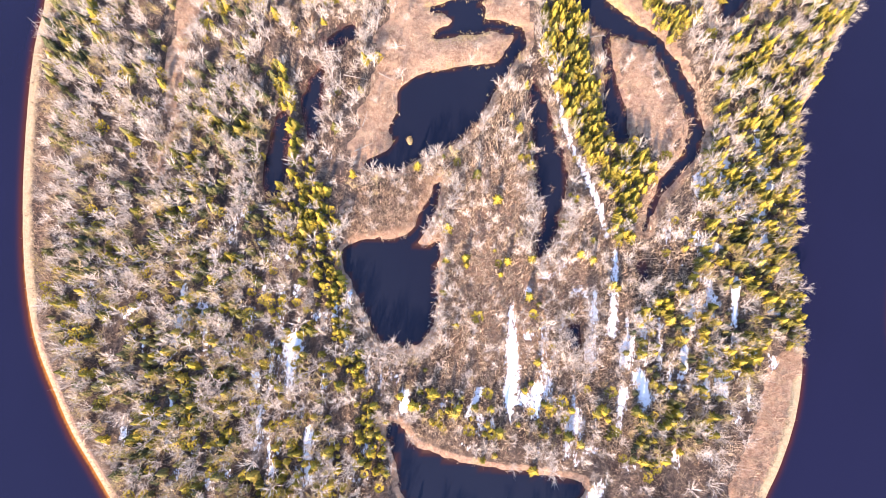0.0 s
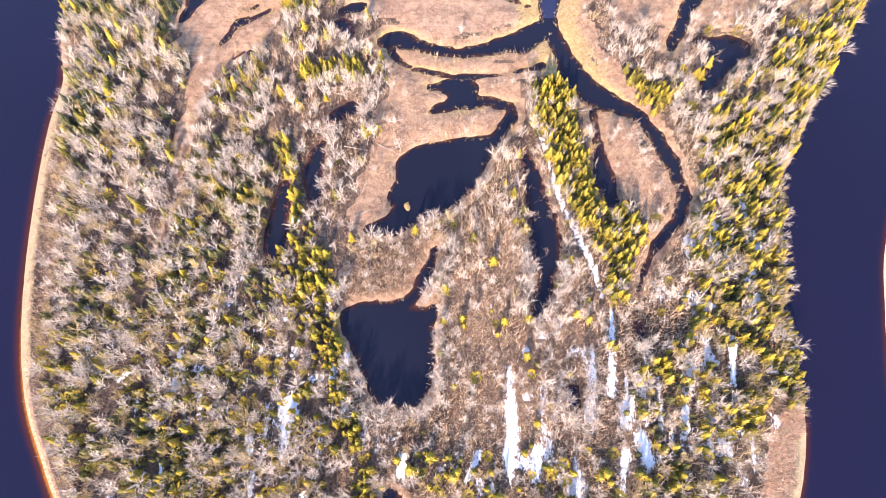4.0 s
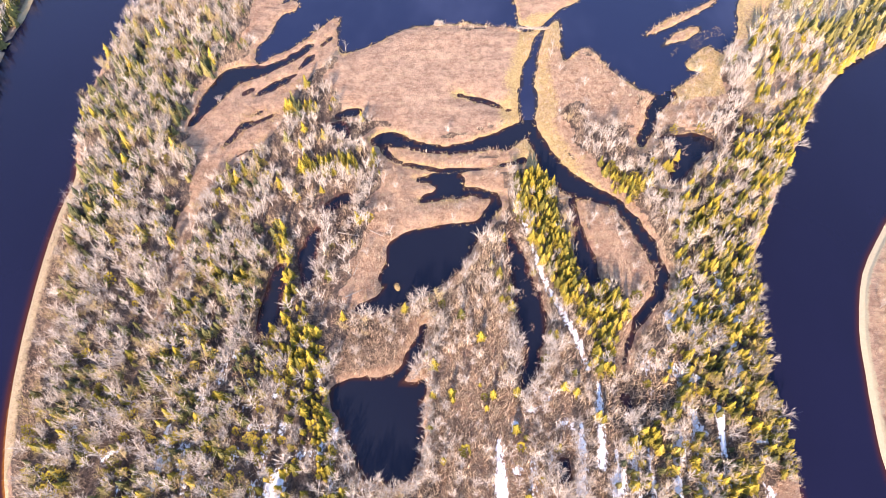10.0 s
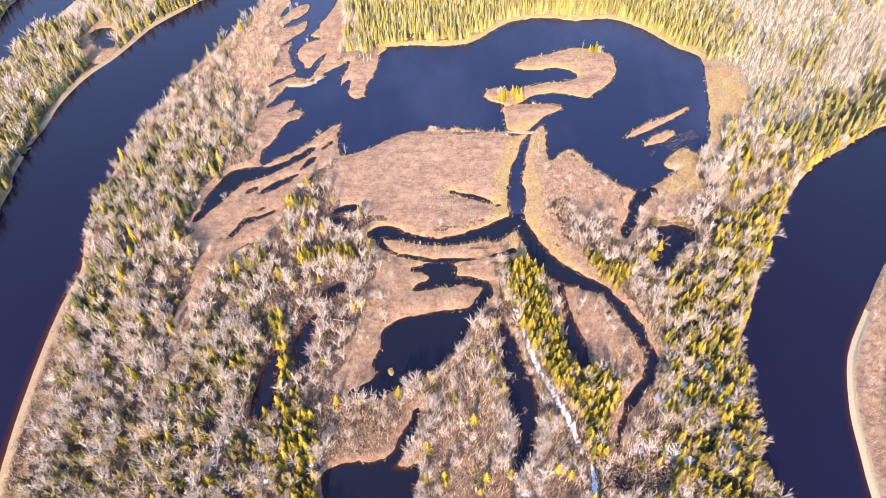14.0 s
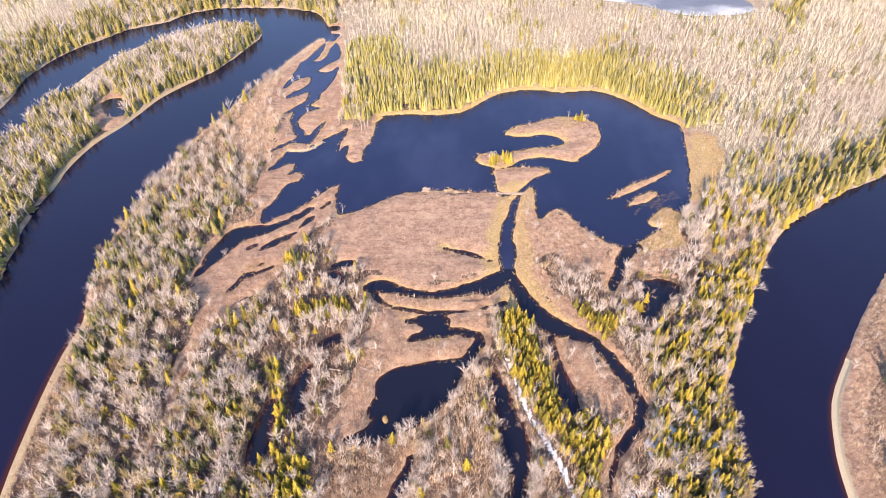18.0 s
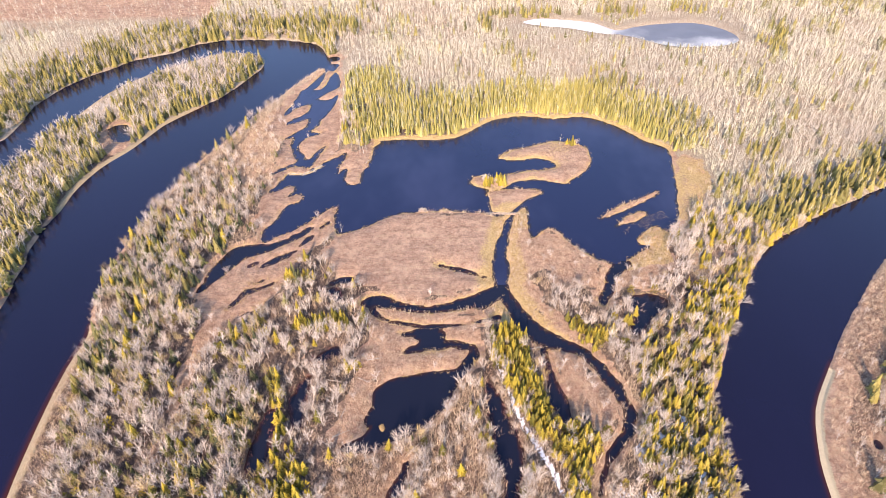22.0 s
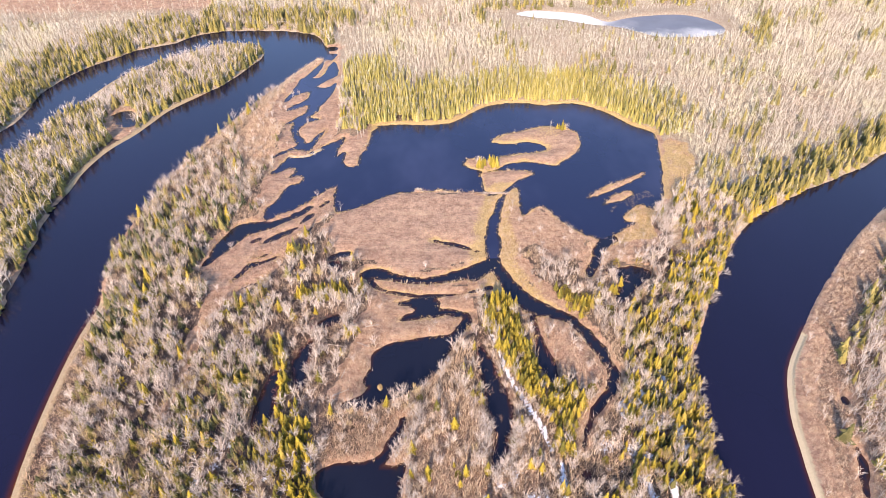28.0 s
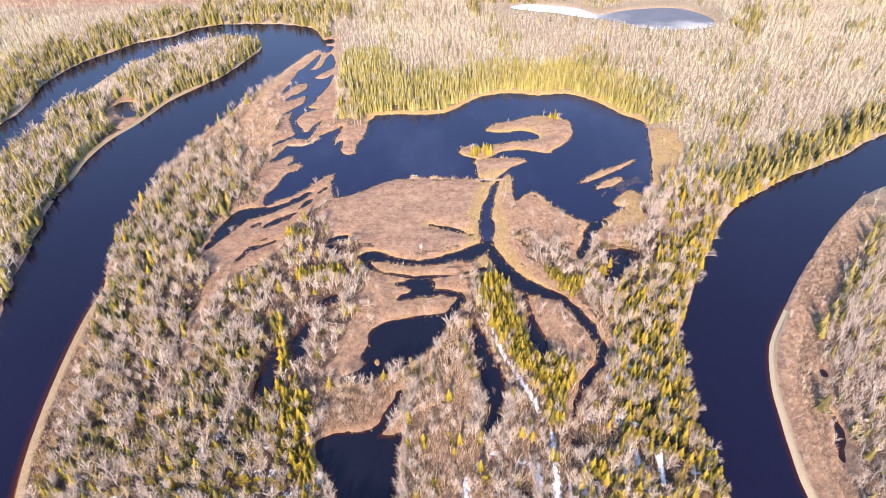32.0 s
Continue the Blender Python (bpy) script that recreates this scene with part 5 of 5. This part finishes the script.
# trees crowded along the undercut east bank
edge = rounded(CORE_EAST_BANK[5:22], False, 12)
er = np.random.default_rng(161)
ex, ey = (np.repeat(edge[:, k], 2) + er.uniform(-1.2, 1.2, 2 * len(edge)) for k in (0, 1))
ex -= er.uniform(0.3, 3.4, len(ex))
ey += np.where(ey > 80, er.uniform(0.2, 1.6, len(ex)), 0)
ekind = np.where(sample(sd_river, ex, ey) > 0.35, er.choice([1, 2, 3], len(ex), p=[0.52, 0.24, 0.24]), 0)
for kind, name, shapes, mats, label, category in (
        (1, "bank_spruces", SPRUCE, [M_BARK, M_SPRUCE], "yellow-green spruces crowded along the undercut river bank", "spruce trees"),
        (2, "bank_willows", BARE, [M_SHRUB, M_WILLOW], "olive-tan willows hanging over the river bank", "willows"),
        (3, "bank_birches", BARE, [M_BIRCH, M_TWIG], "pale leafless birches at the river's edge", "bare trees")):
    w = ekind == kind
    scatter(name, shapes, ex[w], ey[w], er.uniform(2.4, 4.6, w.sum()), np.full(w.sum(), 1.1), mats, label, category, lean=0.12, seed=161 + kind)


# the fine brush that fills the woods
ux, uy, ur = spots(-116, 80, -50, 300, 0.95, 131)
w = in_core(ux, uy) & (sample(sd_all, ux, uy) > 0.25) & (sample(sd_sandy, ux, uy) > 2.2)
ux, uy = ux[w], uy[w]
open_land = (uy > 205) & (ux > -56) | zone("m_meadow", ux, uy) | zone("m_spit", ux, uy) | zone("m_back", ux, uy) | zone("m_left", ux, uy) | inside(ISLAND, ux, uy) | inside(ISLAND_NECK, ux, uy)
bank_side = (ux < -60) & (uy > 165) & ~open_land
half_open = zone("m_flat", ux, uy) | zone("m_lane", ux, uy) | zone("m_pondb", ux, uy) | zone("m_chan", ux, uy) | zone("m_isle", ux, uy) | zone("m_ponda", ux, uy)
middle = (ux > -26) & (ux < 58) & (uy < 74) & (uy > -14)
pond_side = zone("m_ponda", ux, uy)
w = ~open_land & (snow_cover(ux, uy) < 0.3) & (ur.random(len(ux)) < np.where(pond_side | bank_side, 0.95, np.where(half_open, 0.75, (0.1 + 0.75 * lattice(ux * 1.8, uy * 0.5, 6.0, 23)) * np.where(zone("z_left", ux, uy), 0.22, np.where(middle, 2.2, 1.0)))))
usize = np.where(pond_side | bank_side, 0.95, np.where(half_open, 0.7, np.where(middle, 1.2, 1.0))) * ur.uniform(0.8, 2.0, len(ux))
scatter("woodland_brush", BRUSH, ux[w], uy[w], usize[w], np.where(middle | bank_side, 1.15, 0.85)[w], [M_BARK, M_BRUSH], "fine tan leafless brush filling the wood between the trees", "brush", seed=132)


px, py, pr = spots(-32, -2, 28, 52, 0.72, 151)
w = zone("m_ponda", px, py) & (sample(sd_all, px, py) > 0.3)
scatter("pond_thicket", SHRUB, px[w], py[w], pr.uniform(0.7, 1.9, w.sum()), np.full(w.sum(), 0.85), [M_BARK, M_SHRUB], "brown leafless thicket on the point between the ponds", "shrubs", seed=152)


def tree_thing(name, shape, mats, label, category, group):
    """One tree that can be counted: an Empty at its foot with trunk and crown."""
    v, f, s = shape
    root = tagged(new(name), label, category, group)
    for slot, part_name in ((0, "trunk"), (1, "crown")):
        used, inv = np.unique(f[s == slot], return_inverse=True)
        ob = new(part_name, mesh_arrays(part_name, v[used], inv.reshape(-1, 3), 3, [mats[slot]]))
        ob.parent = root
    return root


def plant(kind, name, shapes, mats, girth, label, category, group):
    r = np.random.default_rng(60 + kind)
    masters = []
    for n, i in enumerate(near[kind]):
        z = float(height(cx[i:i + 1], cy[i:i + 1])[0]) - 0.05
        h = float(chigh[i])
        m = Matrix.LocRotScale((cx[i], cy[i], z), Euler((r.normal(0, 0.04), r.normal(0, 0.04), r.uniform(0, 6.28))), (h * girth, h * girth, h))
        if n < len(shapes):
            root = tree_thing(name, shapes[n], mats, label, category, group)
            root.matrix_basis = m
            masters.append(root)
        else:
            src = masters[n % len(masters)]
            made = copy_thing(src, Matrix.Identity(4))
            made.matrix_basis = m


plant(1, "spruce_tree", SPRUCE, [M_BARK, M_SPRUCE], 1.2, "yellow-green spruce with a narrow ragged spire", "spruce tree", "spruces on the ridge")
plant(2, "cedar_tree", CEDAR, [M_BARK, M_CEDAR], 1.12, "bushy yellow-green cedar with a rounded crown", "cedar tree", "cedars in the wood")
plant(3, "bare_tree", BARE, [M_BIRCH, M_TWIG], 1.08, "pale leafless birch with fine upswept twigs", "bare tree", "bare trees by the ponds")

# the woods across the water
ox, oy, orr = spots(-330, 400, -70, 500, 1.75, 77)
seen = (np.abs(ox) < 0.70 * (oy + 85) + 30 + 40 * ((ox > 0) & (oy < 120))) & ~in_core(ox, oy) & ~inside(LAKE_NORTH + LAKE_SOUTH + LAKE_BAY[1:-1], ox, oy)
ox, oy = ox[seen], oy[seen]
od = sample(sd_all, ox, oy)
olake, oriver, oice = sample(sd_still, ox, oy), sample(sd_river, ox, oy), sample(sd_ice, ox, oy)
n1, n2 = lattice(ox, oy, 24.0, 51), lattice(ox, oy, 9.0, 52)
n3 = lattice(ox, oy, 38.0, 56)
osp = 0.005 + 0.075 * np.clip(n1 * 2.2 - 1.15, 0, 1) * np.clip(n2 * 2 - 0.3, 0, 1)
obr = 0.31 - 0.14 * np.clip(n3 * 2.4 - 1.5, 0, 1)
osh = 0.02 + 0.16 * np.clip(n3 * 2.4 - 1.5, 0, 1)
east_side = inside(OUTER_EAST_BANK + [(300, 196), (480, 260), (480, -80), (92, -62)], ox, oy)
w = east_side
osp[w], obr[w], osh[w] = (0.025 + 0.07 * np.clip(n1 * 2 - 0.8, 0, 1))[w], 0.20, 0.03
w = east_side & (oriver < 10 + 5 * n2)
osp[w], obr[w], osh[w] = 0.0, 0.012, 0.0
west_side = inside(PENINSULA_BANK, ox, oy)
w = west_side
osp[w], obr[w] = (0.07 + 0.12 * np.clip(n2 * 1.8 - 0.6, 0, 1))[w], 0.10
w = west_side & (oriver < 9)
osp[w], obr[w] = (0.10 + 0.14 * np.clip(n2 * 1.6 - 0.4, 0, 1))[w], 0.07
open_shore = west_side & (sample(np.abs(shore(PENINSULA_BANK[17:25], True)), ox, oy) < 9 + 6 * n2)
osp[open_shore], obr[open_shore], osh[open_shore] = 0.0, 0.05, 0.1
north_bank = (oriver < 36) & (oy > 200) & ~west_side & ((ox < -56) | (oy > 340) & (ox < -48))
osp[north_bank], obr[north_bank] = (0.06 + 0.14 * np.clip(n2 * 1.8 - 0.5, 0, 1))[north_bank], 0.10
belt = (olake < 20 + 20 * n2) & (oy > 185) & (ox > -58) & (ox < 108)
osp[belt], obr[belt], osh[belt] = 0.0, (0.09 + 0.0030 * np.clip(olake, 0, 40))[belt], 0.0
belt2 = (oriver < 12 + 12 * n2) & (ox > 100) & ~east_side
osp[belt2], obr[belt2] = 0.14, 0.05
near_ice = (ox > 45) & (ox < 190) & (oy > 275) & (oy < 372)
w = (oice < 30) & (n1 > 0.42) & ~near_ice
osp[w], obr[w] = 0.07, 0.05
bog = (ox < -150) & (oy > 385 - 40 * n1) | zone("m_east", ox, oy) | zone("m_pool", ox, oy)
osp[bog], obr[bog], osh[bog] = 0.0, np.where(oy > 300, 0.05, 0.004)[bog], 0.12
dry = (od > 0.8) & ~(west_side & (sample(sd_sandy, ox, oy) < 3.0)) & ~inside(FLAT_NORTH, ox, oy) & ~inside(FLAT_SOUTH, ox, oy) & ~((olake < 2.4) & (oy > 150) & (ox > -76)) & ~(near_ice & (oice < 5))
okind = grow(ox, oy, orr, 1.75, (osp, osp * 0.02, obr, osh), dry)
osize = tree_size(okind, orr.uniform(0, 1, len(ox)), 1.0)
osize = np.where((okind == 3) & ~east_side & ~west_side, osize * (0.72 + 0.3 * lattice(ox, oy, 16.0, 57)), np.where((okind == 1) & ~north_bank, osize * 0.88, osize))
osize = np.where(near_ice, osize * np.where(oy < 318, 0.85, 0.62), np.where(open_shore, osize * 0.45, np.where(west_side, osize * 1.12, osize)))
one = np.ones(len(ox))
okind[belt & (okind == 1)] = 0
okind[(okind == 3) & (oy > 340) & (orr.random(len(ox)) < 0.25)] = 0
bx, by, br = spots(-60, 124, 185, 292, 1.12, 87)
bd = np.minimum(sample(sd_lake, bx, by), sample(sd_river, bx, by))
w = (sample(sd_lake, bx, by) < np.minimum(39.5, 20 + 24 * lattice(bx, by, 11.0, 52) + 8 * lattice(bx, by, 4.0, 54))) & (bd > 2.4) & ~zone("m_back", bx, by) & ~zone("m_east", bx, by) & (bx < 122) & ((by > 212) | (bx > 95) & (by > 200) | (bx < -50))
w &= br.random(len(bx)) < np.clip(1.0 - 0.014 * bd, 0.2, 1) * np.clip((bx + 54 - 9 * lattice(bx, by, 7.0, 53)) / 15, 0.0, 1) * (0.35 + 0.7 * lattice(bx, by, 5.0, 55)) * np.clip((128 - bx) / 34, 0.15, 1)
bx, by = bx[w], by[w]
scatter("lake_shore_spruces", SPRUCE_FAR, bx, by, br.uniform(2.8, 6.4, len(bx)), np.full(len(bx), 1.3), [M_BARK, M_SUNLIT_SPRUCE], "dense belt of sunlit yellow-green spruces behind the lake", "spruce trees", lean=0.03, seed=88)
west_wood = (west_side | north_bank) & (okind == 3)
scatter("west_bank_wood", BARE_SLIM, ox[west_wood], oy[west_wood], osize[west_wood], one[west_wood] * 1.25, [M_BIRCH, M_TWIG], "grey leafless trees mixed with conifers on the far river banks", "bare trees", lean=0.03, seed=86)
okind[west_wood] = 0
east_near = east_side & (ox < 170) & (okind == 3)
scatter("east_bank_wood", BARE_SLIM, ox[east_near], oy[east_near], osize[east_near] * np.where(oriver[east_near] < 16, 0.62, 0.92), one[east_near] * 1.05, [M_BIRCH, M_TWIG], "pale leafless trees behind the sandy river bank", "bare trees", seed=89)
okind[east_near] = 0
for kind, name, shapes, mats, girth, label, category in (
        (1, "far_spruce_wood", SPRUCE_FAR, [M_BARK, M_DIMMED_SPRUCE], 1.8, "far belt of yellow-green spruces along the water", "spruce trees"),
        (2, "far_cedar_wood", CEDAR[:1], [M_BARK, M_CEDAR], 1.0, "cedars scattered in the far woods", "cedar trees"),
        (3, "far_bare_wood", BARE_FAR, [M_HAZED_ASPEN, M_HAZED_ASPEN], 1.15, "leafless aspen woods reaching to the distance, grey-white with painted-in haze", "bare trees"),
        (4, "far_shrubs", SHRUB_FAR, [M_BARK, M_SHRUB], 1.2, "brown leafless shrubs on the far banks", "shrubs")):
    w = okind == kind
    scatter(name, shapes, ox[w], oy[w], osize[w], one[w] * girth, mats, label, category, lean=0.03, seed=90 + kind)

# red-stemmed thickets round the swales
qx, qy, qr = spots(-50, 45, 20, 120, 0.85, 141)
qd = np.minimum.reduce([sample(shore(CHANNELS[n], True), qx, qy) for n in ("swale_e", "pool_h", "pool_i", "pool_j", "pool_t", "pool_m")])
w = (qd > -0.5) & (qd < 1.6 * lattice(qx, qy, 6.0, 24)) & (qr.random(len(qx)) < 0.55)
scatter("osier_thicket", SHRUB, qx[w], qy[w], qr.uniform(0.7, 1.6, w.sum()), np.full(w.sum(), 0.8), [M_BARK, M_OSIER], "dark red leafless thickets round the wet swales", "shrubs", sink=0.0, seed=142)

# brush on the low bank across the river
hx, hy, hr = spots(94, 175, -64, 130, 0.9, 121)
hd = sample(sd_river, hx, hy)
w = inside(OUTER_EAST_BANK + [(300, 196), (480, 260), (480, -80), (92, -62)], hx, hy) & (hd > np.where(sample(sd_sandy, hx, hy) < 5, 3.2, 0.8)) & (hd < 32) & (sample(sd_pond, hx, hy) > 0.4) & (hr.random(len(hx)) < np.where(hd < 13 + 8 * lattice(hx, hy, 9.0, 52), 0.85, 0.4))
scatter("bank_brush", BRUSH, hx[w], hy[w], hr.uniform(0.7, 1.7, w.sum()), np.full(w.sum(), 0.8), [M_BARK, M_BRUSH], "dense brown leafless brush along the sandy river bank", "brush", seed=122)

# sedge tussocks along the marsh edges
tx, ty, tr = spots(-80, 110, 45, 240, 0.9, 101)
td = np.minimum(sample(sd_lake, tx, ty), sample(sd_pond, tx, ty))
reeds = inside(REED_BED, tx, ty) & (td < 3) & (lattice(tx, ty, 4.0, 63) + 0.3 * lattice(tx, ty, 1.6, 64) > 0.72)
w = (td > -0.9) & (td < 1.4) & (tr.random(len(tx)) < 0.15 + 0.75 * lattice(tx, ty, 7.0, 61)) & (sample(sd_swale, tx, ty) > 2) & ((ty > 75) | (tr.random(len(tx)) < 0.2)) | reeds
scatter("sedge_tussocks", TUFT, tx[w], ty[w], np.where(reeds & (td < -0.5), 0.55, tr.uniform(0.4, 0.9, len(tx)))[w], np.ones(w.sum()), [M_BARK, M_SEDGE], "tawny sedge tussocks along the water's edge", "sedge", seed=102)


# ---- countable small things ----
def part(name, shape, material, parent, label=""):
    """Links a shape as one mesh under a thing."""
    v, f, slots = shape
    ob = new(name, mesh_arrays(name, v, f, 3, [material]))
    ob.parent = parent
    return tagged(ob, label)


def stick_heap(rng, n, lx, ly, h):
    s = Shape()
    for k in range(n):
        u, v = rng.uniform(-1, 1), rng.uniform(-1, 1)
        z = h * max(0.0, 1 - u * u) * max(0.0, 1 - v * v)
        a, e = rng.uniform(0, 6.28), rng.uniform(0.5, 1.1)
        c = np.array([u * lx, v * ly, z])
        d = np.array([math.cos(a) * e, math.sin(a) * e, rng.uniform(-0.12, 0.2)])
        s.spike(c - d, c + d, 0.05, 4, 1, 0.03)
    return s.arrays()


def mound(rng, lx, ly, h, n=14, rings=4):
    """A low rough hump of mud."""
    s = Shape()
    grid = []
    for i in range(rings + 1):
        f = i / rings
        row = []
        for k in range(n):
            a = 2 * math.pi * k / n
            e = f * rng.uniform(0.88, 1.12)
            row.append(len(s.v))
            s.v.append(np.array([math.cos(a) * lx * e, math.sin(a) * ly * e, h * (1 - f * f) * rng.uniform(0.85, 1.1) - 0.5 * (i == rings)]))
        grid.append(row)
    for i in range(rings):
        for k in range(n):
            k2 = (k + 1) % n
            s.f += [(grid[i][k], grid[i + 1][k], grid[i + 1][k2]), (grid[i][k], grid[i + 1][k2], grid[i][k2])]
            s.s += [1, 1]
    return s.arrays()


srng = np.random.default_rng(8)
dam = tagged(new("beaver_dam"), "low dam of pale sticks and mud across the channel mouth", "beaver dam")
part("mud_bank", mound(srng, 8.0, 0.8, 0.35, 20, 3), M_SHRUB, dam)
part("sticks", stick_heap(srng, 120, 8.0, 0.7, 0.45), M_DEAD, dam, "weathered grey sticks")
dam.matrix_basis = pose(29.0, 156.2, 0.0, 0, 0, -6)
for x, y, length, turn in ((-60.0, 189.2, 3.6, -7), (-54.2, 190.0, 3.0, 28), (-50.8, 193.8, 2.8, 52)):
    bar = tagged(new("beaver_dam"), "low pale dam of sticks and dead sedge across the backwater", "beaver dam")
    part("mud_bank", mound(srng, length, 0.9, 0.4, 18, 3), M_SEDGE, bar)
    part("sticks", stick_heap(srng, 60, length, 0.7, 0.5), M_DEAD, bar, "weathered grey sticks")
    bar.matrix_basis = pose(x, y, 0.0, 0, 0, turn)
for x, y, length, turn in ((-137.0, 349.5, 3.2, -6), (-130.5, 350.0, 2.6, 8), (-125.5, 350.0, 2.2, -12)):
    jam = tagged(new("driftwood_heap"), "bleached heap of driftwood on the outer river bank", "driftwood", "driftwood on the bank")
    part("sticks", stick_heap(srng, 110, length, 1.5, 1.0), M_DEAD, jam)
    part("silt", mound(srng, length, 1.4, 0.5, 14, 3), M_DEAD, jam)
    jam.matrix_basis = pose(x, y, 0.15, 0, 0, turn)
lodge = tagged(new("beaver_lodge"), "pale mound of sticks at the lake's edge", "beaver lodge")
part("mud_mound", mound(srng, 1.7, 1.5, 1.1), M_SHRUB, lodge)
part("sticks", stick_heap(srng, 90, 1.6, 1.4, 1.25), M_DEAD, lodge, "weathered grey sticks")
lodge.matrix_basis = pose(-4.6, 159.2, 0.05)
islet = tagged(new("sedge_islet"), "small tawny hummock of dead sedge in the pond", "islet")
part("hummock", mound(srng, 0.8, 1.3, 0.5), M_SEDGE, islet)
blades = Shape()
for k in range(90):
    a, e = srng.uniform(0, 6.28), math.sqrt(srng.random())
    c = np.array([math.cos(a) * 0.75 * e, math.sin(a) * 1.2 * e, 0.35 * (1 - e)])
    blades.tri(c + np.array([-0.06, 0, 0]), c + np.array([0.06, 0, 0]), c + np.array([srng.uniform(-0.4, 0.4), srng.uniform(-0.4, 0.4), srng.uniform(0.3, 0.7)]))
part("blades", blades.arrays(), M_SEDGE, islet)
islet.matrix_basis = pose(-14.5, 57.2, 0.0, 0, 0, 18)


def log_shape(rng, length):
    """A fallen trunk with a few broken limbs; it lies along x."""
    s = Shape()
    s.spike((0, 0, 0.12), (length, 0, 0.16), 0.15, 6, 0, 0.06)
    limbs = []
    for k in range(5):
        t = Shape()
        x = length * rng.uniform(0.4, 0.95)
        t.spike((x, 0, 0.15), (x + rng.uniform(0.2, 0.9), rng.choice((-1, 1)) * rng.uniform(0.4, 1.1), rng.uniform(0.15, 0.6)), 0.045, 4, 1)
        limbs.append(t.arrays())
    return s.arrays(), limbs


def fallen_log(x, y, length, turn):
    trunk, limbs = log_shape(srng, length)
    root = tagged(new("fallen_log"), "bleached fallen trunk lying in the dead grass", "log", "fallen logs")
    part("trunk", trunk, M_DEAD, root)
    for limb in limbs:
        part("broken_limb", limb, M_DEAD, root)
    root.matrix_basis = pose(x, y, float(height(np.array([x]), np.array([y]))[0]), 0, 0, turn)


def leaning_tree(x, y, size, turn, tilt):
    """A bare tree that the river has undercut: it leans out over the water."""
    v, f, sl = BARE[int(srng.integers(0, len(BARE)))]
    while sample(sd_river, x, y) < 0.5:
        x -= 0.2
    root = tree_thing("leaning_tree", (v, f, sl), [M_DEAD, M_BIRCH], "bleached bare tree leaning out over the river", "bare tree", "leaning bank trees")
    root.matrix_basis = pose(x, y, float(height(np.array([x]), np.array([y]))[0]) - 0.1) @ pose(0, 0, 0, 0, tilt, turn) @ Matrix.Diagonal((size * 0.7, size * 0.7, size * 0.6, 1))


def dead_snag(x, y, size):
    v, f, sl = bare_shape(srng, 5, 1, 0.22, 1.3)
    root = tree_thing("dead_snag", (v, f, sl), [M_DEAD, M_DEAD], "bleached dead tree standing at the bank", "dead tree", "snags")
    root.matrix_basis = pose(x, y, float(height(np.array([x]), np.array([y]))[0]) - 0.05) @ Matrix.Diagonal((size, size, size, 1))


for x, y, length, turn in ((-22.5, 74.4, 4.2, -28), (-27.7, 54.1, 5.0, 26), (44.8, 50.7, 5.0, 34), (-20.2, 81.0, 4.3, 11), (-37.0, 80.3, 9.0, 5), (-31.3, 73.9, 6.3, -12),
                           (29.0, 84.2, 4.0, 9), (-4.1, 51.5, 5.6, 228), (-26.0, 60.5, 4.0, 75), (22.0, 168.5, 3.5, 20), (-30.0, 196.0, 4.0, 60)):
    fallen_log(x, y, length, turn)
# out over the water: turn is the way the tree falls, tilt how far
for x, y, size, turn, tilt in ((102.0, 103.0, 7.5, 5, 74), (93.0, 92.6, 6.5, -8, 70), (91.5, 89.5, 6.0, 4, 66), (81.3, 55.4, 5.5, 10, 62), (75.3, 36.6, 6.0, -5, 58), (74.2, 39.6, 6.0, -10, 55),
                               (74.0, 20.0, 5.0, 12, 55), (79.6, 64.6, 4.5, 20, 55), (86.0, 83.5, 5.5, -4, 68), (107.5, 112.0, 5.5, 10, 60), (74.6, 13.0, 4.0, -6, 50), (77.5, 50.0, 5.0, -14, 52)):
    leaning_tree(x, y, size, turn, tilt)
for x, y, size in ((-111.8, 155.0, 7.0), (-109.0, 181.0, 6.0), (-35.4, 147.0, 6.0), (-31.5, 204.0, 8.5), (-33.0, 202.5, 7.5), (-30.6, 206.0, 7.5), (57.0, 208.5, 5.5), (59.0, 182.0, 3.5), (40.0, 205.5, 3.0)):
    dead_snag(x, y, size)

# ---- the plan at its true size ----
for ob in list(scene.objects):
    if ob.parent is None and ob.type in ("MESH", "EMPTY"):
        ob.matrix_basis = Matrix.Scale(UNIT, 4) @ ob.matrix_basis
